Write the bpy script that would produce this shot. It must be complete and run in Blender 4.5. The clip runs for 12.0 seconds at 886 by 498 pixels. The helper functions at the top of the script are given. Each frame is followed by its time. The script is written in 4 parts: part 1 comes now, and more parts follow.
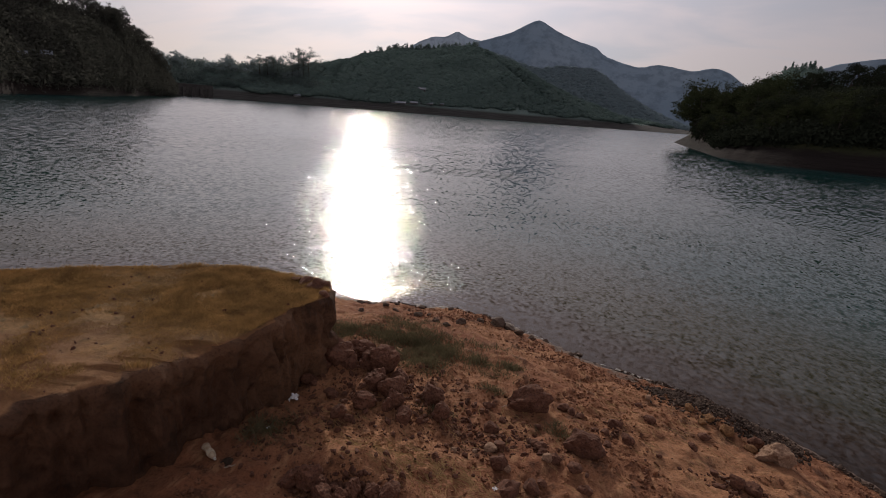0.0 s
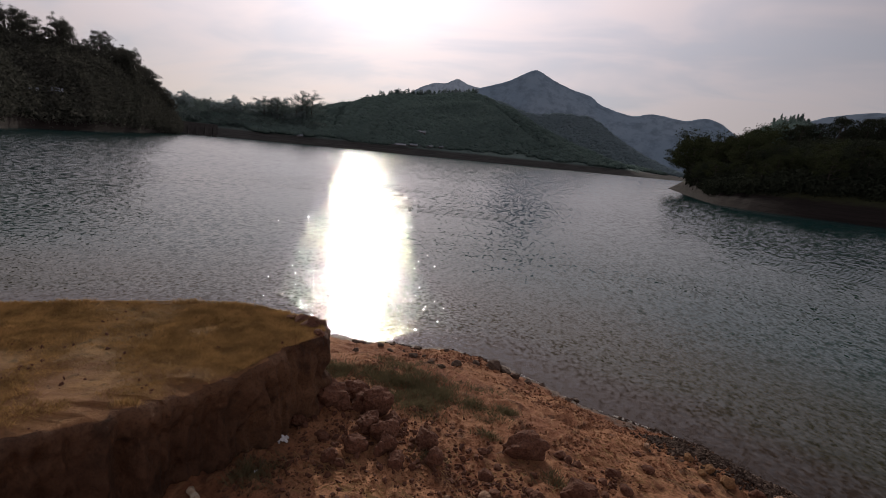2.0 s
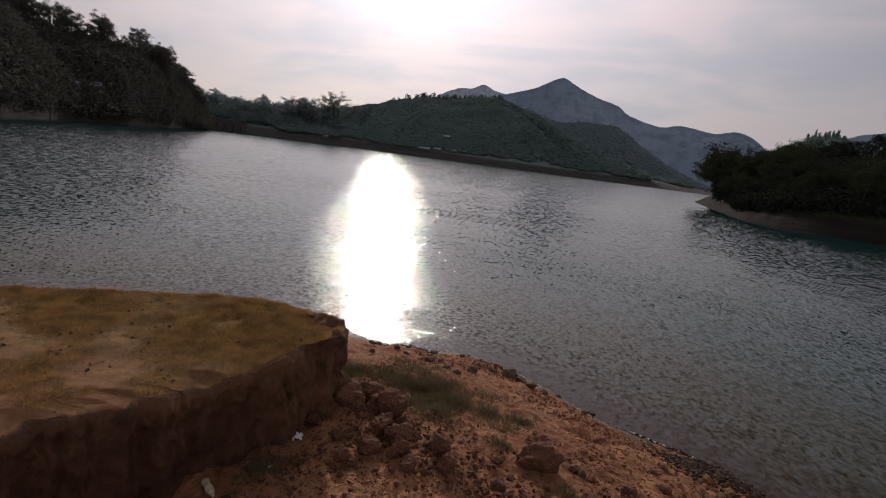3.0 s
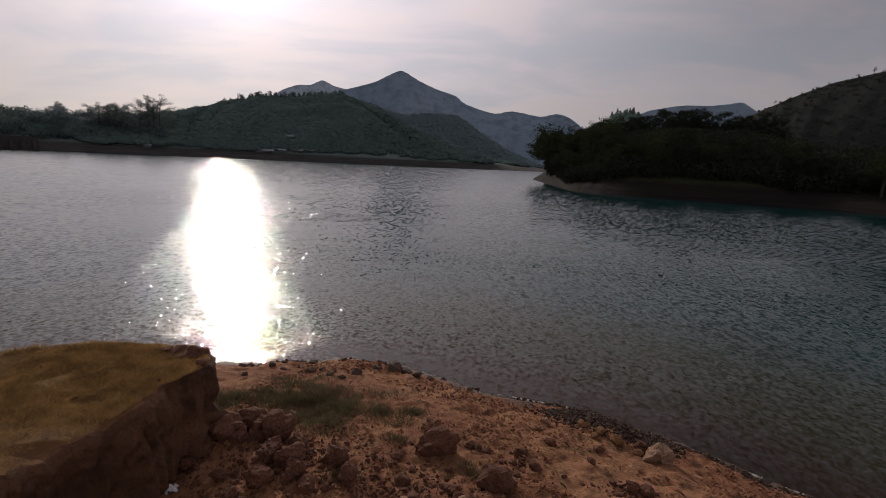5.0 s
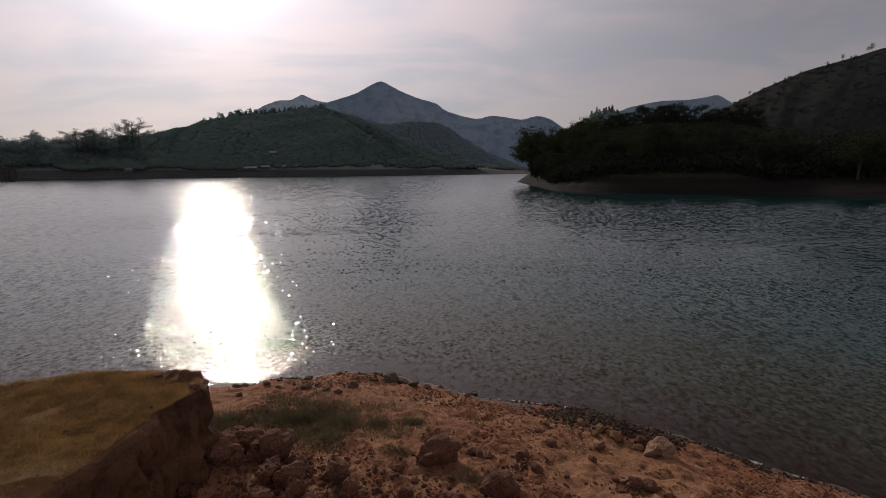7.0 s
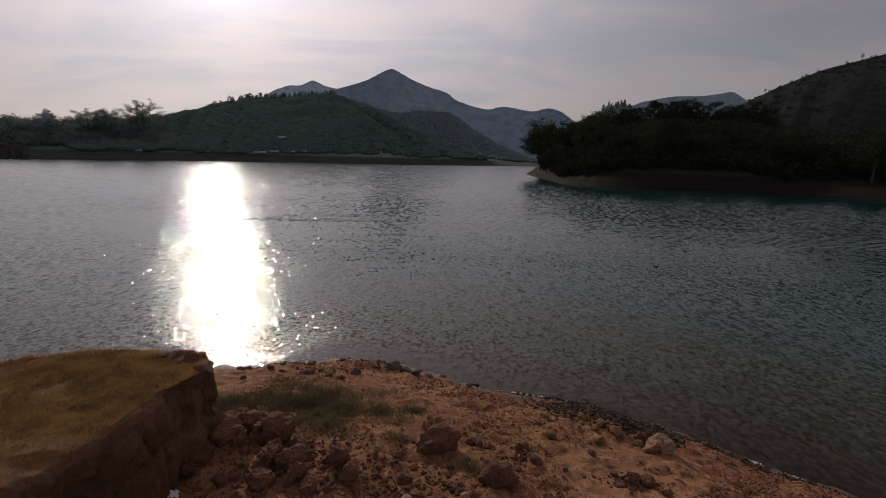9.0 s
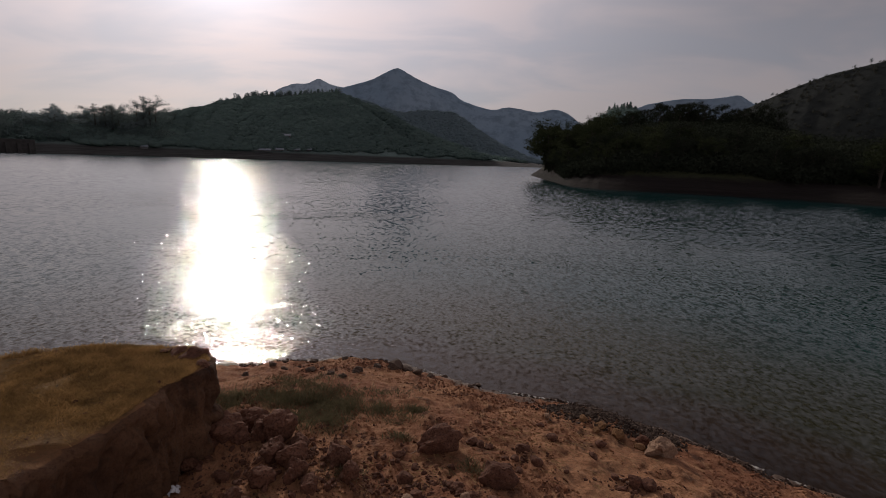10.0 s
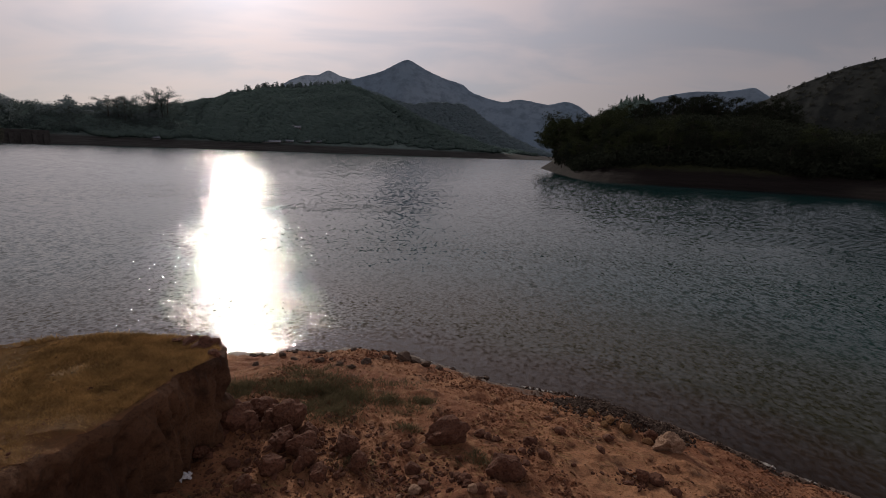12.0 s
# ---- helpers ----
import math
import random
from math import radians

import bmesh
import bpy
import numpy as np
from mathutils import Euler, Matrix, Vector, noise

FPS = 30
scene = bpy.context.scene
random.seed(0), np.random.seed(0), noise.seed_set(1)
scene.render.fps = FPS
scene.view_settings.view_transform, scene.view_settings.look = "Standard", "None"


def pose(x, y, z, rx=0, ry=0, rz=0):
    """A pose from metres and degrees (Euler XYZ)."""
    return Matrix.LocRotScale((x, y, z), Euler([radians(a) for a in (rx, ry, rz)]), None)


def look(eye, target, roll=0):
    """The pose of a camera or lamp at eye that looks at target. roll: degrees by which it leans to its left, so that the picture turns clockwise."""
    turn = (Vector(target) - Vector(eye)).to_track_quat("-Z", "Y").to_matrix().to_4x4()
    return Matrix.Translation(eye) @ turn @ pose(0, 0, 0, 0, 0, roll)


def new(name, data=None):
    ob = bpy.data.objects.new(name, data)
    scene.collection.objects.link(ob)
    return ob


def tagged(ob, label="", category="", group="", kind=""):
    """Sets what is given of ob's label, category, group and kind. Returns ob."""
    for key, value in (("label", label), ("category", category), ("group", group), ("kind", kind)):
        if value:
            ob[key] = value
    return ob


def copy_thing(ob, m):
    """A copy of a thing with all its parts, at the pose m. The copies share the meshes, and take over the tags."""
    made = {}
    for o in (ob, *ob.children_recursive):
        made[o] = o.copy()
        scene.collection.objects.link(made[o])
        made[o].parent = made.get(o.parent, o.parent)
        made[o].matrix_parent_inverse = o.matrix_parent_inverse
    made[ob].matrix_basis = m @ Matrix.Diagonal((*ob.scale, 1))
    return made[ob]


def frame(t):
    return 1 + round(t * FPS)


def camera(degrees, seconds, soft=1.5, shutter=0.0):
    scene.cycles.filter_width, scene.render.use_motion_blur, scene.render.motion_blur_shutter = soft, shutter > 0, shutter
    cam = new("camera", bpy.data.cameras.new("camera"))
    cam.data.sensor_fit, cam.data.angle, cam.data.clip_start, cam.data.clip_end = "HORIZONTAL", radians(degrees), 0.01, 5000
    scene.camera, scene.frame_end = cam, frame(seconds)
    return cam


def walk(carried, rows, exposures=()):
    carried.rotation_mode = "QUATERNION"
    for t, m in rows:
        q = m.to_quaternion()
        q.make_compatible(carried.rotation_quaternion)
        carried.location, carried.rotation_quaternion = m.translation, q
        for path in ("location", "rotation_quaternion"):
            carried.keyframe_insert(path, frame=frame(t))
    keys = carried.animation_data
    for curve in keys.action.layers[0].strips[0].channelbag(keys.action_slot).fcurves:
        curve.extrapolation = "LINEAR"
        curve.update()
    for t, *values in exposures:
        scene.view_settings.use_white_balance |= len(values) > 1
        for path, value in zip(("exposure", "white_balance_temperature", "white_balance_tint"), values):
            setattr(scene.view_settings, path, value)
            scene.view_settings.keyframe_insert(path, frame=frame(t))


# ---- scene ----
cam = camera(86.06, 12.0, 0.8)
ROWS = [
    (0.0, 0.155, -0.045, 4.802, 73.66, -4.55, 15.85),
    (0.5, 0.156, -0.042, 4.804, 75.24, -4.92, 15.64),
    (1.0, 0.152, -0.060, 4.814, 77.23, -5.46, 15.65),
    (1.5, 0.156, -0.070, 4.815, 78.03, -5.12, 15.35),
    (2.0, 0.159, -0.082, 4.820, 78.51, -5.73, 15.75),
    (2.3, 0.160, -0.096, 4.827, 78.66, -7.07, 17.13),
    (2.5, 0.161, -0.106, 4.832, 78.66, -8.06, 18.39),
    (2.7, 0.149, -0.094, 4.828, 78.67, -7.94, 19.44),
    (4.3, 0.056, -0.001, 4.797, 79.39, -4.12, 5.50),
    (4.5, 0.044, 0.011, 4.793, 79.57, -3.75, 3.98),
    (5.0, 0.007, -0.017, 4.804, 79.73, -2.87, 0.83),
    (5.3, -0.011, -0.016, 4.800, 79.75, -4.74, -0.30),
    (5.5, -0.024, -0.014, 4.797, 80.09, -7.49, 0.28),
    (5.8, -0.017, -0.008, 4.802, 81.13, -7.66, 1.79),
    (6.0, -0.012, -0.005, 4.805, 81.53, -5.87, 2.24),
    (6.2, 0.003, -0.005, 4.808, 81.65, -2.56, 1.60),
    (6.5, 0.025, -0.006, 4.814, 81.20, -0.00, -0.00),
    (7.0, 0.016, -0.016, 4.809, 80.61, 0.29, -1.00),
    (7.2, 0.016, -0.015, 4.809, 80.50, -0.01, -0.78),
    (8.8, 0.012, -0.009, 4.805, 79.51, -1.22, -0.06),
    (9.0, 0.011, -0.009, 4.804, 79.43, -1.35, 0.02),
    (9.5, 0.004, -0.002, 4.802, 79.38, -2.12, 0.36),
    (10.0, 0.005, -0.003, 4.802, 79.40, -2.08, 0.56),
    (10.5, 0.003, -0.002, 4.804, 79.33, -2.03, 0.81),
    (11.0, 0.007, 0.001, 4.801, 79.11, -1.96, 1.04),
    (11.5, 0.003, 0.002, 4.803, 78.81, -2.24, 1.36),
    (12.0, -0.000, 0.000, 4.800, 78.48, -2.33, 1.70),
]
walk(cam, [(t, pose(*p)) for t, *p in ROWS],
     [(0.0, 0.28), (2.5, 0.23), (5.0, 0.07), (7.0, 0.05), (9.0, -0.08), (12.0, -0.09)])

# ---- light: hazy low sun behind a thin veil of cloud ----
SUN_AZ, SUN_EL = -25.0, 23.5
SUN = Vector((math.sin(radians(SUN_AZ)) * math.cos(radians(SUN_EL)), math.cos(radians(SUN_AZ)) * math.cos(radians(SUN_EL)), math.sin(radians(SUN_EL))))
SUN_POWER = 1.6

lamp = bpy.data.lights.new("sun", "SUN")
lamp.energy, lamp.angle, lamp.color = SUN_POWER, radians(1.4), (1.0, 0.9, 0.78)
sun = new("sun", lamp)
sun.matrix_world = look(SUN * 100, (0, 0, 0))


class Nodes:
    """Short writing of node trees."""

    def __init__(self, tree):
        self.tree = tree
        tree.nodes.clear()

    def add(self, kind, ins=None, **props):
        n = self.tree.nodes.new(kind)
        for k, v in props.items():
            setattr(n, k, v)
        for k, v in (ins or {}).items():
            if isinstance(v, bpy.types.NodeSocket):
                self.tree.links.new(v, n.inputs[k])
            else:
                n.inputs[k].default_value = v
        return n

    def math(self, op, a, b=0.0, c=0.0, clamp=False):
        return self.add("ShaderNodeMath", {0: a, 1: b, 2: c}, operation=op, use_clamp=clamp).outputs[0]

    def noise(self, where, scale, detail=3.0, rough=0.55, distort=0.0):
        return self.add("ShaderNodeTexNoise", {"Vector": where, "Scale": scale, "Detail": detail, "Roughness": rough, "Distortion": distort}).outputs["Fac"]

    def span(self, v, a, b, lo=0.0, hi=1.0):
        return self.add("ShaderNodeMapRange", {"Value": v, "From Min": a, "From Max": b, "To Min": lo, "To Max": hi}, interpolation_type="SMOOTHSTEP").outputs[0]

    def mix(self, k, a, b):
        n = self.add("ShaderNodeMix", {0: k, 6: (*a, 1) if isinstance(a, tuple) else a, 7: (*b, 1) if isinstance(b, tuple) else b}, data_type="RGBA")
        return n.outputs[2]

    def scaled(self, where, x, y, z, turn=0.0):
        return self.add("ShaderNodeMapping", {"Vector": where, "Scale": (x, y, z), "Rotation": (0, 0, radians(turn))}).outputs[0]


world = bpy.data.worlds.new("sky")
world.use_nodes = True
scene.world = world
w = Nodes(world.node_tree)
sky = w.add("ShaderNodeTexSky", sky_type="NISHITA", sun_disc=False, sun_elevation=radians(SUN_EL), sun_rotation=radians(SUN_AZ),
            air_density=1.0, dust_density=0.6, ozone_density=2.0)
way = w.add("ShaderNodeTexCoord").outputs["Generated"]
toward = w.add("ShaderNodeVectorMath", {0: way, 1: SUN}, operation="DOT_PRODUCT").outputs["Value"]
up = w.add("ShaderNodeSeparateXYZ", {0: way}).outputs[2]
open_angle = w.math("MAXIMUM", toward, 0.0)
broad = w.math("POWER", open_angle, 5.0)
halo = w.math("POWER", open_angle, 26.0)
core = w.math("POWER", open_angle, 150.0)
# cloud sheets drawn out along the horizon
sheet = w.add("ShaderNodeVectorMath", {0: way, 1: w.add("ShaderNodeCombineXYZ", {0: w.math("ADD", up, 0.25), 1: w.math("ADD", up, 0.25), 2: 1.0}).outputs[0]}, operation="DIVIDE").outputs[0]
streak = w.noise(w.scaled(sheet, 0.9, 1.8, 1.2, 24), 1.3, 4.0, 0.5, 0.5)
patch = w.noise(w.scaled(sheet, 0.8, 1.3, 1.0, -15), 1.1, 4.0, 0.5, 0.2)
veil = w.span(w.math("ADD", w.math("MULTIPLY", streak, 0.6), w.math("MULTIPLY", patch, 0.4)), 0.40, 0.60)
glow = w.math("ADD", w.math("ADD", 0.245, w.math("MULTIPLY", broad, 0.32)), w.math("ADD", w.math("MULTIPLY", halo, 0.12), w.math("MULTIPLY", core, 1.15)))
glow = w.math("ADD", glow, w.span(toward, 0.25, -0.45, 0.0, 0.42))
glow = w.math("MULTIPLY", glow, w.span(veil, 0.0, 1.0, 0.90, 1.04))
high_sun_side = w.math("MULTIPLY", w.span(up, 0.05, 0.62), w.span(toward, 0.45, 0.95))
glow = w.math("MULTIPLY", glow, w.math("ADD", w.span(up, 0.14, 0.60, 0.88, 0.42), w.math("MULTIPLY", high_sun_side, 1.30)))
tint = w.mix(veil, (1.02, 0.955, 1.045), (1.135, 0.945, 0.95))
veil_light = w.add("ShaderNodeBackground", {"Color": tint, "Strength": glow})
dimmed = w.mix(0.8, sky.outputs[0], (0.0, 0.0, 0.0))
clear_light = w.add("ShaderNodeBackground", {"Color": dimmed, "Strength": 0.05})
both = w.add("ShaderNodeAddShader", {0: veil_light.outputs[0], 1: clear_light.outputs[0]})
w.add("ShaderNodeOutputWorld", {"Surface": both.outputs[0]})


# ---- materials ----
def material(name):
    m = bpy.data.materials.new(name)
    m.use_nodes = True
    n = Nodes(m.node_tree)
    n.bsdf = n.add("ShaderNodeBsdfPrincipled")
    n.out = n.add("ShaderNodeOutputMaterial", {"Surface": n.bsdf.outputs[0]})
    n.place = n.add("ShaderNodeNewGeometry").outputs["Position"]
    return m, n


def dress(n, color, rough=0.9, relief_of=None, depth=0.01, strength=0.6, spec=0.25):
    n.tree.links.new(color, n.bsdf.inputs["Base Color"])
    if isinstance(rough, float):
        n.bsdf.inputs["Roughness"].default_value = rough
    else:
        n.tree.links.new(rough, n.bsdf.inputs["Roughness"])
    n.bsdf.inputs["Specular IOR Level"].default_value = spec
    if relief_of is not None:
        b = n.add("ShaderNodeBump", {"Height": relief_of, "Distance": depth, "Strength": strength})
        n.tree.links.new(b.outputs[0], n.bsdf.inputs["Normal"])


def soil_colors(n, dark, mid, pale, scale=1.0):
    big = n.noise(n.place, 0.55 * scale, 4.0, 0.55, 0.3)
    mid_n = n.noise(n.place, 3.1 * scale, 5.0, 0.6)
    fine = n.noise(n.place, 34.0 * scale, 4.0, 0.65)
    c = n.mix(n.span(big, 0.35, 0.68), mid, pale)
    c = n.mix(n.span(mid_n, 0.50, 0.70, 0.0, 0.75), c, dark)
    c = n.mix(n.span(fine, 0.45, 0.72, 0.0, 0.55), c, dark)
    return c, mid_n, fine


def soil_material():
    m, n = material("laterite soil")
    c, mid_n, fine = soil_colors(n, (0.046, 0.020, 0.012), (0.230, 0.097, 0.050), (0.360, 0.178, 0.092))
    stretched = n.noise(n.scaled(n.place, 9, 3.2, 6, -28), 1.0, 4.0, 0.6)
    c = n.mix(n.span(stretched, 0.52, 0.70, 0.0, 0.75), c, (0.38, 0.208, 0.110))
    grit = n.noise(n.place, 85.0, 3.0, 0.7)
    c = n.mix(n.span(grit, 0.54, 0.70, 0.0, 0.4), c, (0.035, 0.016, 0.010))
    high = n.add("ShaderNodeSeparateXYZ", {0: n.place}).outputs[2]
    wavy = n.math("ADD", high, n.math("MULTIPLY", mid_n, -0.10))
    soaked = n.span(wavy, 0.055, 0.0)
    c = n.mix(soaked, c, (0.10, 0.062, 0.042))
    h = n.math("ADD", n.math("MULTIPLY", mid_n, 0.6), n.math("ADD", n.math("MULTIPLY", fine, 0.32), n.math("ADD", n.math("MULTIPLY", grit, 0.10), n.math("MULTIPLY", stretched, 0.3))))
    dress(n, c, n.span(soaked, 0, 1, 0.95, 0.55), h, 0.09, 1.0)
    return m


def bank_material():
    m, n = material("shade-darkened bank earth and dry turf")
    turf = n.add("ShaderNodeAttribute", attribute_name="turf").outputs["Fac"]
    # bare face soil: the standing face's shade is put into these dark browns
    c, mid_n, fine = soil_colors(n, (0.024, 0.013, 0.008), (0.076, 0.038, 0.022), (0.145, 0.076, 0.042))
    lawn_n = n.noise(n.place, 2.2, 5.0, 0.65, 0.3)
    blades = n.noise(n.scaled(n.place, 60, 60, 20), 1.0, 3.0, 0.7)
    lawn = n.mix(n.span(lawn_n, 0.38, 0.66), (0.165, 0.100, 0.044), (0.285, 0.164, 0.068))
    lawn = n.mix(n.span(blades, 0.45, 0.7, 0.0, 0.7), lawn, (0.12, 0.086, 0.038))
    tuft_n = n.noise(n.place, 7.5, 4.0, 0.6, 0.4)
    lawn = n.mix(n.span(tuft_n, 0.50, 0.68, 0.0, 0.65), lawn, (0.062, 0.050, 0.022))
    cover = n.span(n.math("ADD", turf, n.math("MULTIPLY", n.math("SUBTRACT", lawn_n, 0.5), 1.1)), 0.25, 0.7)
    trodden = n.mix(n.span(lawn_n, 0.35, 0.65), (0.172, 0.086, 0.040), (0.252, 0.132, 0.063))
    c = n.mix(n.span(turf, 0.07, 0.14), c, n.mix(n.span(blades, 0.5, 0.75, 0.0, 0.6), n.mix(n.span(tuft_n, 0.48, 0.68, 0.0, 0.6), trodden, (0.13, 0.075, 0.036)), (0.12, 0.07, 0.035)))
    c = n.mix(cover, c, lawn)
    h = n.math("ADD", n.math("MULTIPLY", mid_n, 0.5), n.math("ADD", n.math("MULTIPLY", fine, 0.35), n.math("MULTIPLY", blades, 0.3)))
    dress(n, c, 0.95, h, 0.05, 1.0)
    return m


def stone_material(name, dark, mid, pale):
    m, n = material(name)
    where = n.add("ShaderNodeTexCoord").outputs["Object"]
    chance = n.add("ShaderNodeObjectInfo").outputs["Random"]
    isle = n.add("ShaderNodeNewGeometry").outputs["Random Per Island"]
    a = n.noise(where, 2.3, 4.0, 0.6)
    b = n.noise(n.place, 40.0, 4.0, 0.65)
    c = n.mix(n.span(n.math("ADD", n.math("MULTIPLY", a, 0.7), n.math("MULTIPLY", n.math("ADD", chance, isle), 0.17)), 0.3, 0.75), mid, pale)
    c = n.mix(n.span(b, 0.42, 0.68, 0.0, 0.7), c, dark)
    dress(n, c, 0.92, n.math("ADD", n.math("MULTIPLY", a, 0.3), b), 0.012, 0.8)
    return m


def leaf_material(name, dark, pale, through_light=0.25, patch_scale=0.12):
    m, n = material(name)
    isle = n.add("ShaderNodeNewGeometry").outputs["Random Per Island"]
    patch_n = n.span(n.noise(n.place, patch_scale, 4.0), 0.3, 0.7)
    c = n.mix(n.math("ADD", n.math("MULTIPLY", isle, 0.6), n.math("MULTIPLY", patch_n, 0.5), clamp=True), dark, pale)
    dress(n, c, 0.95, spec=0.0)
    glowing = n.add("ShaderNodeBsdfTranslucent", {"Color": c})
    blend = n.add("ShaderNodeMixShader", {0: through_light, 1: n.bsdf.outputs[0], 2: glowing.outputs[0]})
    n.tree.links.new(blend.outputs[0], n.out.inputs["Surface"])
    return m


def slope_material(name, bare, green, patchy, edge=(4.0, 6.5), scale=0.02, rough_k=0.5):
    """Hillside: a bare strip of drawn-down shore, growth above it."""
    m, n = material(name)
    high = n.add("ShaderNodeSeparateXYZ", {0: n.place}).outputs[2]
    a = n.noise(n.place, scale, 6.0, 0.6)
    b = n.noise(n.place, scale * 9, 5.0, 0.65)
    lines = n.noise(n.scaled(n.place, 0.05, 0.05, 2.2), 1.0, 4.0, 0.6)
    soil = n.mix(n.span(lines, 0.35, 0.65), bare, tuple(k * 0.55 for k in bare))
    growth = n.mix(n.span(a, 0.35, 0.65), green, patchy)
    growth = n.mix(n.span(b, 0.4, 0.7, 0.0, 0.6), growth, tuple(k * 0.5 for k in green))
    c = n.mix(n.span(n.math("ADD", high, n.math("MULTIPLY", b, 2.0)), edge[0] + 1, edge[1] + 1), soil, growth)
    dress(n, c, 0.95, n.math("ADD", a, b), 2.0 if scale < 0.05 else 0.5, rough_k, 0.1)
    return m


def water_material():
    m, n = material("lake water")
    n.tree.nodes.remove(n.bsdf)
    off = n.add("ShaderNodeAttribute", attribute_name="offshore").outputs["Fac"]
    swirl = n.noise(n.place, 0.45, 3.0)
    reach = n.math("ADD", off, n.math("MULTIPLY", n.math("SUBTRACT", swirl, 0.5), 2.4))
    # murky body: the red bed shows at the edge, then olive, then deep green
    c = n.mix(n.span(reach, 0.1, 2.6), (0.052, 0.029, 0.015), (0.024, 0.024, 0.010))
    c = n.mix(n.span(reach, 2.8, 10.0), c, (0.003, 0.026, 0.022))
    c = n.mix(n.span(reach, 12.0, 45.0), c, (0.005, 0.024, 0.026))
    # wind: broad lulls and gusts, then named stretches of rougher water and of old wakes
    wind = n.noise(n.scaled(n.place, 0.010, 0.034, 1, 12), 1.0, 4.0, 0.6, 0.5)
    much = n.span(wind, 0.36, 0.62, 0.90, 1.06)
    cats = n.noise(n.scaled(n.place, 0.10, 0.42, 1, 8), 1.0, 3.0, 0.6, 0.6)
    much = n.math("MULTIPLY", much, n.span(cats, 0.38, 0.62, 0.86, 1.10))
    edge = n.noise(n.place, 0.5, 3.0)
    rows_y = None
    for x, y, a, b, turn, gust_k, row_k, scale in ((-9.3, 38.6, 6.4, 3.0, 14, 0.40, 0.08, 0.42), (19.5, 33.0, 8.5, 3.2, -20, 0.12, 0.09, 0.50), (30.0, 31.0, 9.0, 2.6, -8, 0.08, 0.10, 0.50),
                                                   (-45.0, 34.0, 34.0, 13.0, 42, 0.0, 0.07, 0.40), (-78.0, 60.0, 16.0, 2.0, 44, 0.9, 0.2, 0.4), (9.0, 72.0, 9.0, 2.4, 0, 0.2, 0.0, 0.4),
                                                   (18.5, 66.0, 5.5, 1.4, 10, 0.5, 0.0, 0.4), (2.0, 56.0, 9.0, 1.6, -6, 0.12, 0.0, 0.4), (-20.0, 62.0, 12.0, 1.8, 4, 0.2, 0.0, 0.4)):
        shifted = n.add("ShaderNodeVectorMath", {0: n.place, 1: (x, y, 0)}, operation="SUBTRACT").outputs[0]
        local = n.add("ShaderNodeVectorRotate", {"Vector": shifted, "Angle": radians(-turn)}, rotation_type="Z_AXIS").outputs[0]
        away = n.add("ShaderNodeVectorMath", {0: n.add("ShaderNodeVectorMath", {0: local, 1: (a, b, 1)}, operation="DIVIDE").outputs[0]}, operation="LENGTH").outputs["Value"]
        inside_k = n.span(n.math("ADD", away, edge), 1.7, 1.2)
        if gust_k:
            much = n.math("MULTIPLY", much, n.math("ADD", 1.0, n.math("MULTIPLY", inside_k, gust_k)))
        if row_k:
            rows = n.add("ShaderNodeTexWave", {"Vector": local, "Scale": scale, "Distortion": 5.0, "Detail": 2.0, "Detail Scale": 0.7}, wave_type="BANDS", bands_direction="Y").outputs["Fac"]
            rows = n.math("MULTIPLY", n.math("MULTIPLY", n.math("SUBTRACT", rows, 0.5), inside_k), row_k)
            rows_y = rows if rows_y is None else n.math("ADD", rows_y, rows)
    # sheltered water below the wooded point and at the shore
    lee = n.add("ShaderNodeVectorMath", {0: n.add("ShaderNodeVectorMath", {0: n.place, 1: (62.0, 80.0, 0)}, operation="SUBTRACT").outputs[0], 1: (58.0, 30.0, 1)}, operation="DIVIDE").outputs[0]
    lee = n.add("ShaderNodeVectorMath", {0: lee}, operation="LENGTH").outputs["Value"]
    much = n.math("MULTIPLY", much, n.span(n.math("ADD", lee, n.math("MULTIPLY", wind, 0.5)), 0.75, 1.3, 0.6, 1.0))
    much = n.math("MULTIPLY", much, n.span(off, 0.0, 1.4, 0.7, 1.0))
    # slopes of the ripples: fine ones everywhere, and waves that grow with the open water they have run over
    fetch = n.math("LOGARITHM", n.math("ADD", n.math("MAXIMUM", off, 0.0), 9.0), 2.0)
    slope = None
    for scale, across, along, k, centre, turn in ((14.0, 1.0, 0.8, 0.50, None, -20), (9.0, 1.0, 0.80, 1.1, 3.5, 24), (5.0, 1.15, 0.62, 1.1, 4.5, 14), (2.7, 1.15, 0.62, 0.80, 5.5, -12),
                                                  (1.4, 1.15, 0.62, 0.54, 6.5, 20), (0.72, 1.15, 0.62, 0.45, 7.5, 5), (0.38, 1.15, 0.62, 0.40, 8.5, -8)):
        spread = n.add("ShaderNodeTexNoise", {"Vector": n.scaled(n.place, across, along, 1, turn), "Scale": scale, "Detail": 1.0, "Roughness": 0.5, "Distortion": 0.3}).outputs["Color"]
        spread = n.add("ShaderNodeVectorMath", {0: n.add("ShaderNodeVectorMath", {0: spread, 1: (0.5, 0.5, 0.5)}, operation="SUBTRACT").outputs[0], 1: (k, k, 0.0)}, operation="MULTIPLY").outputs[0]
        if centre is not None:
            window = n.math("SUBTRACT", 1.0, n.math("ABSOLUTE", n.math("SUBTRACT", fetch, centre)), clamp=True)
            spread = n.add("ShaderNodeVectorMath", {0: spread, "Scale": window}, operation="SCALE").outputs[0]
        slope = spread if slope is None else n.add("ShaderNodeVectorMath", {0: slope, 1: spread}, operation="ADD").outputs[0]
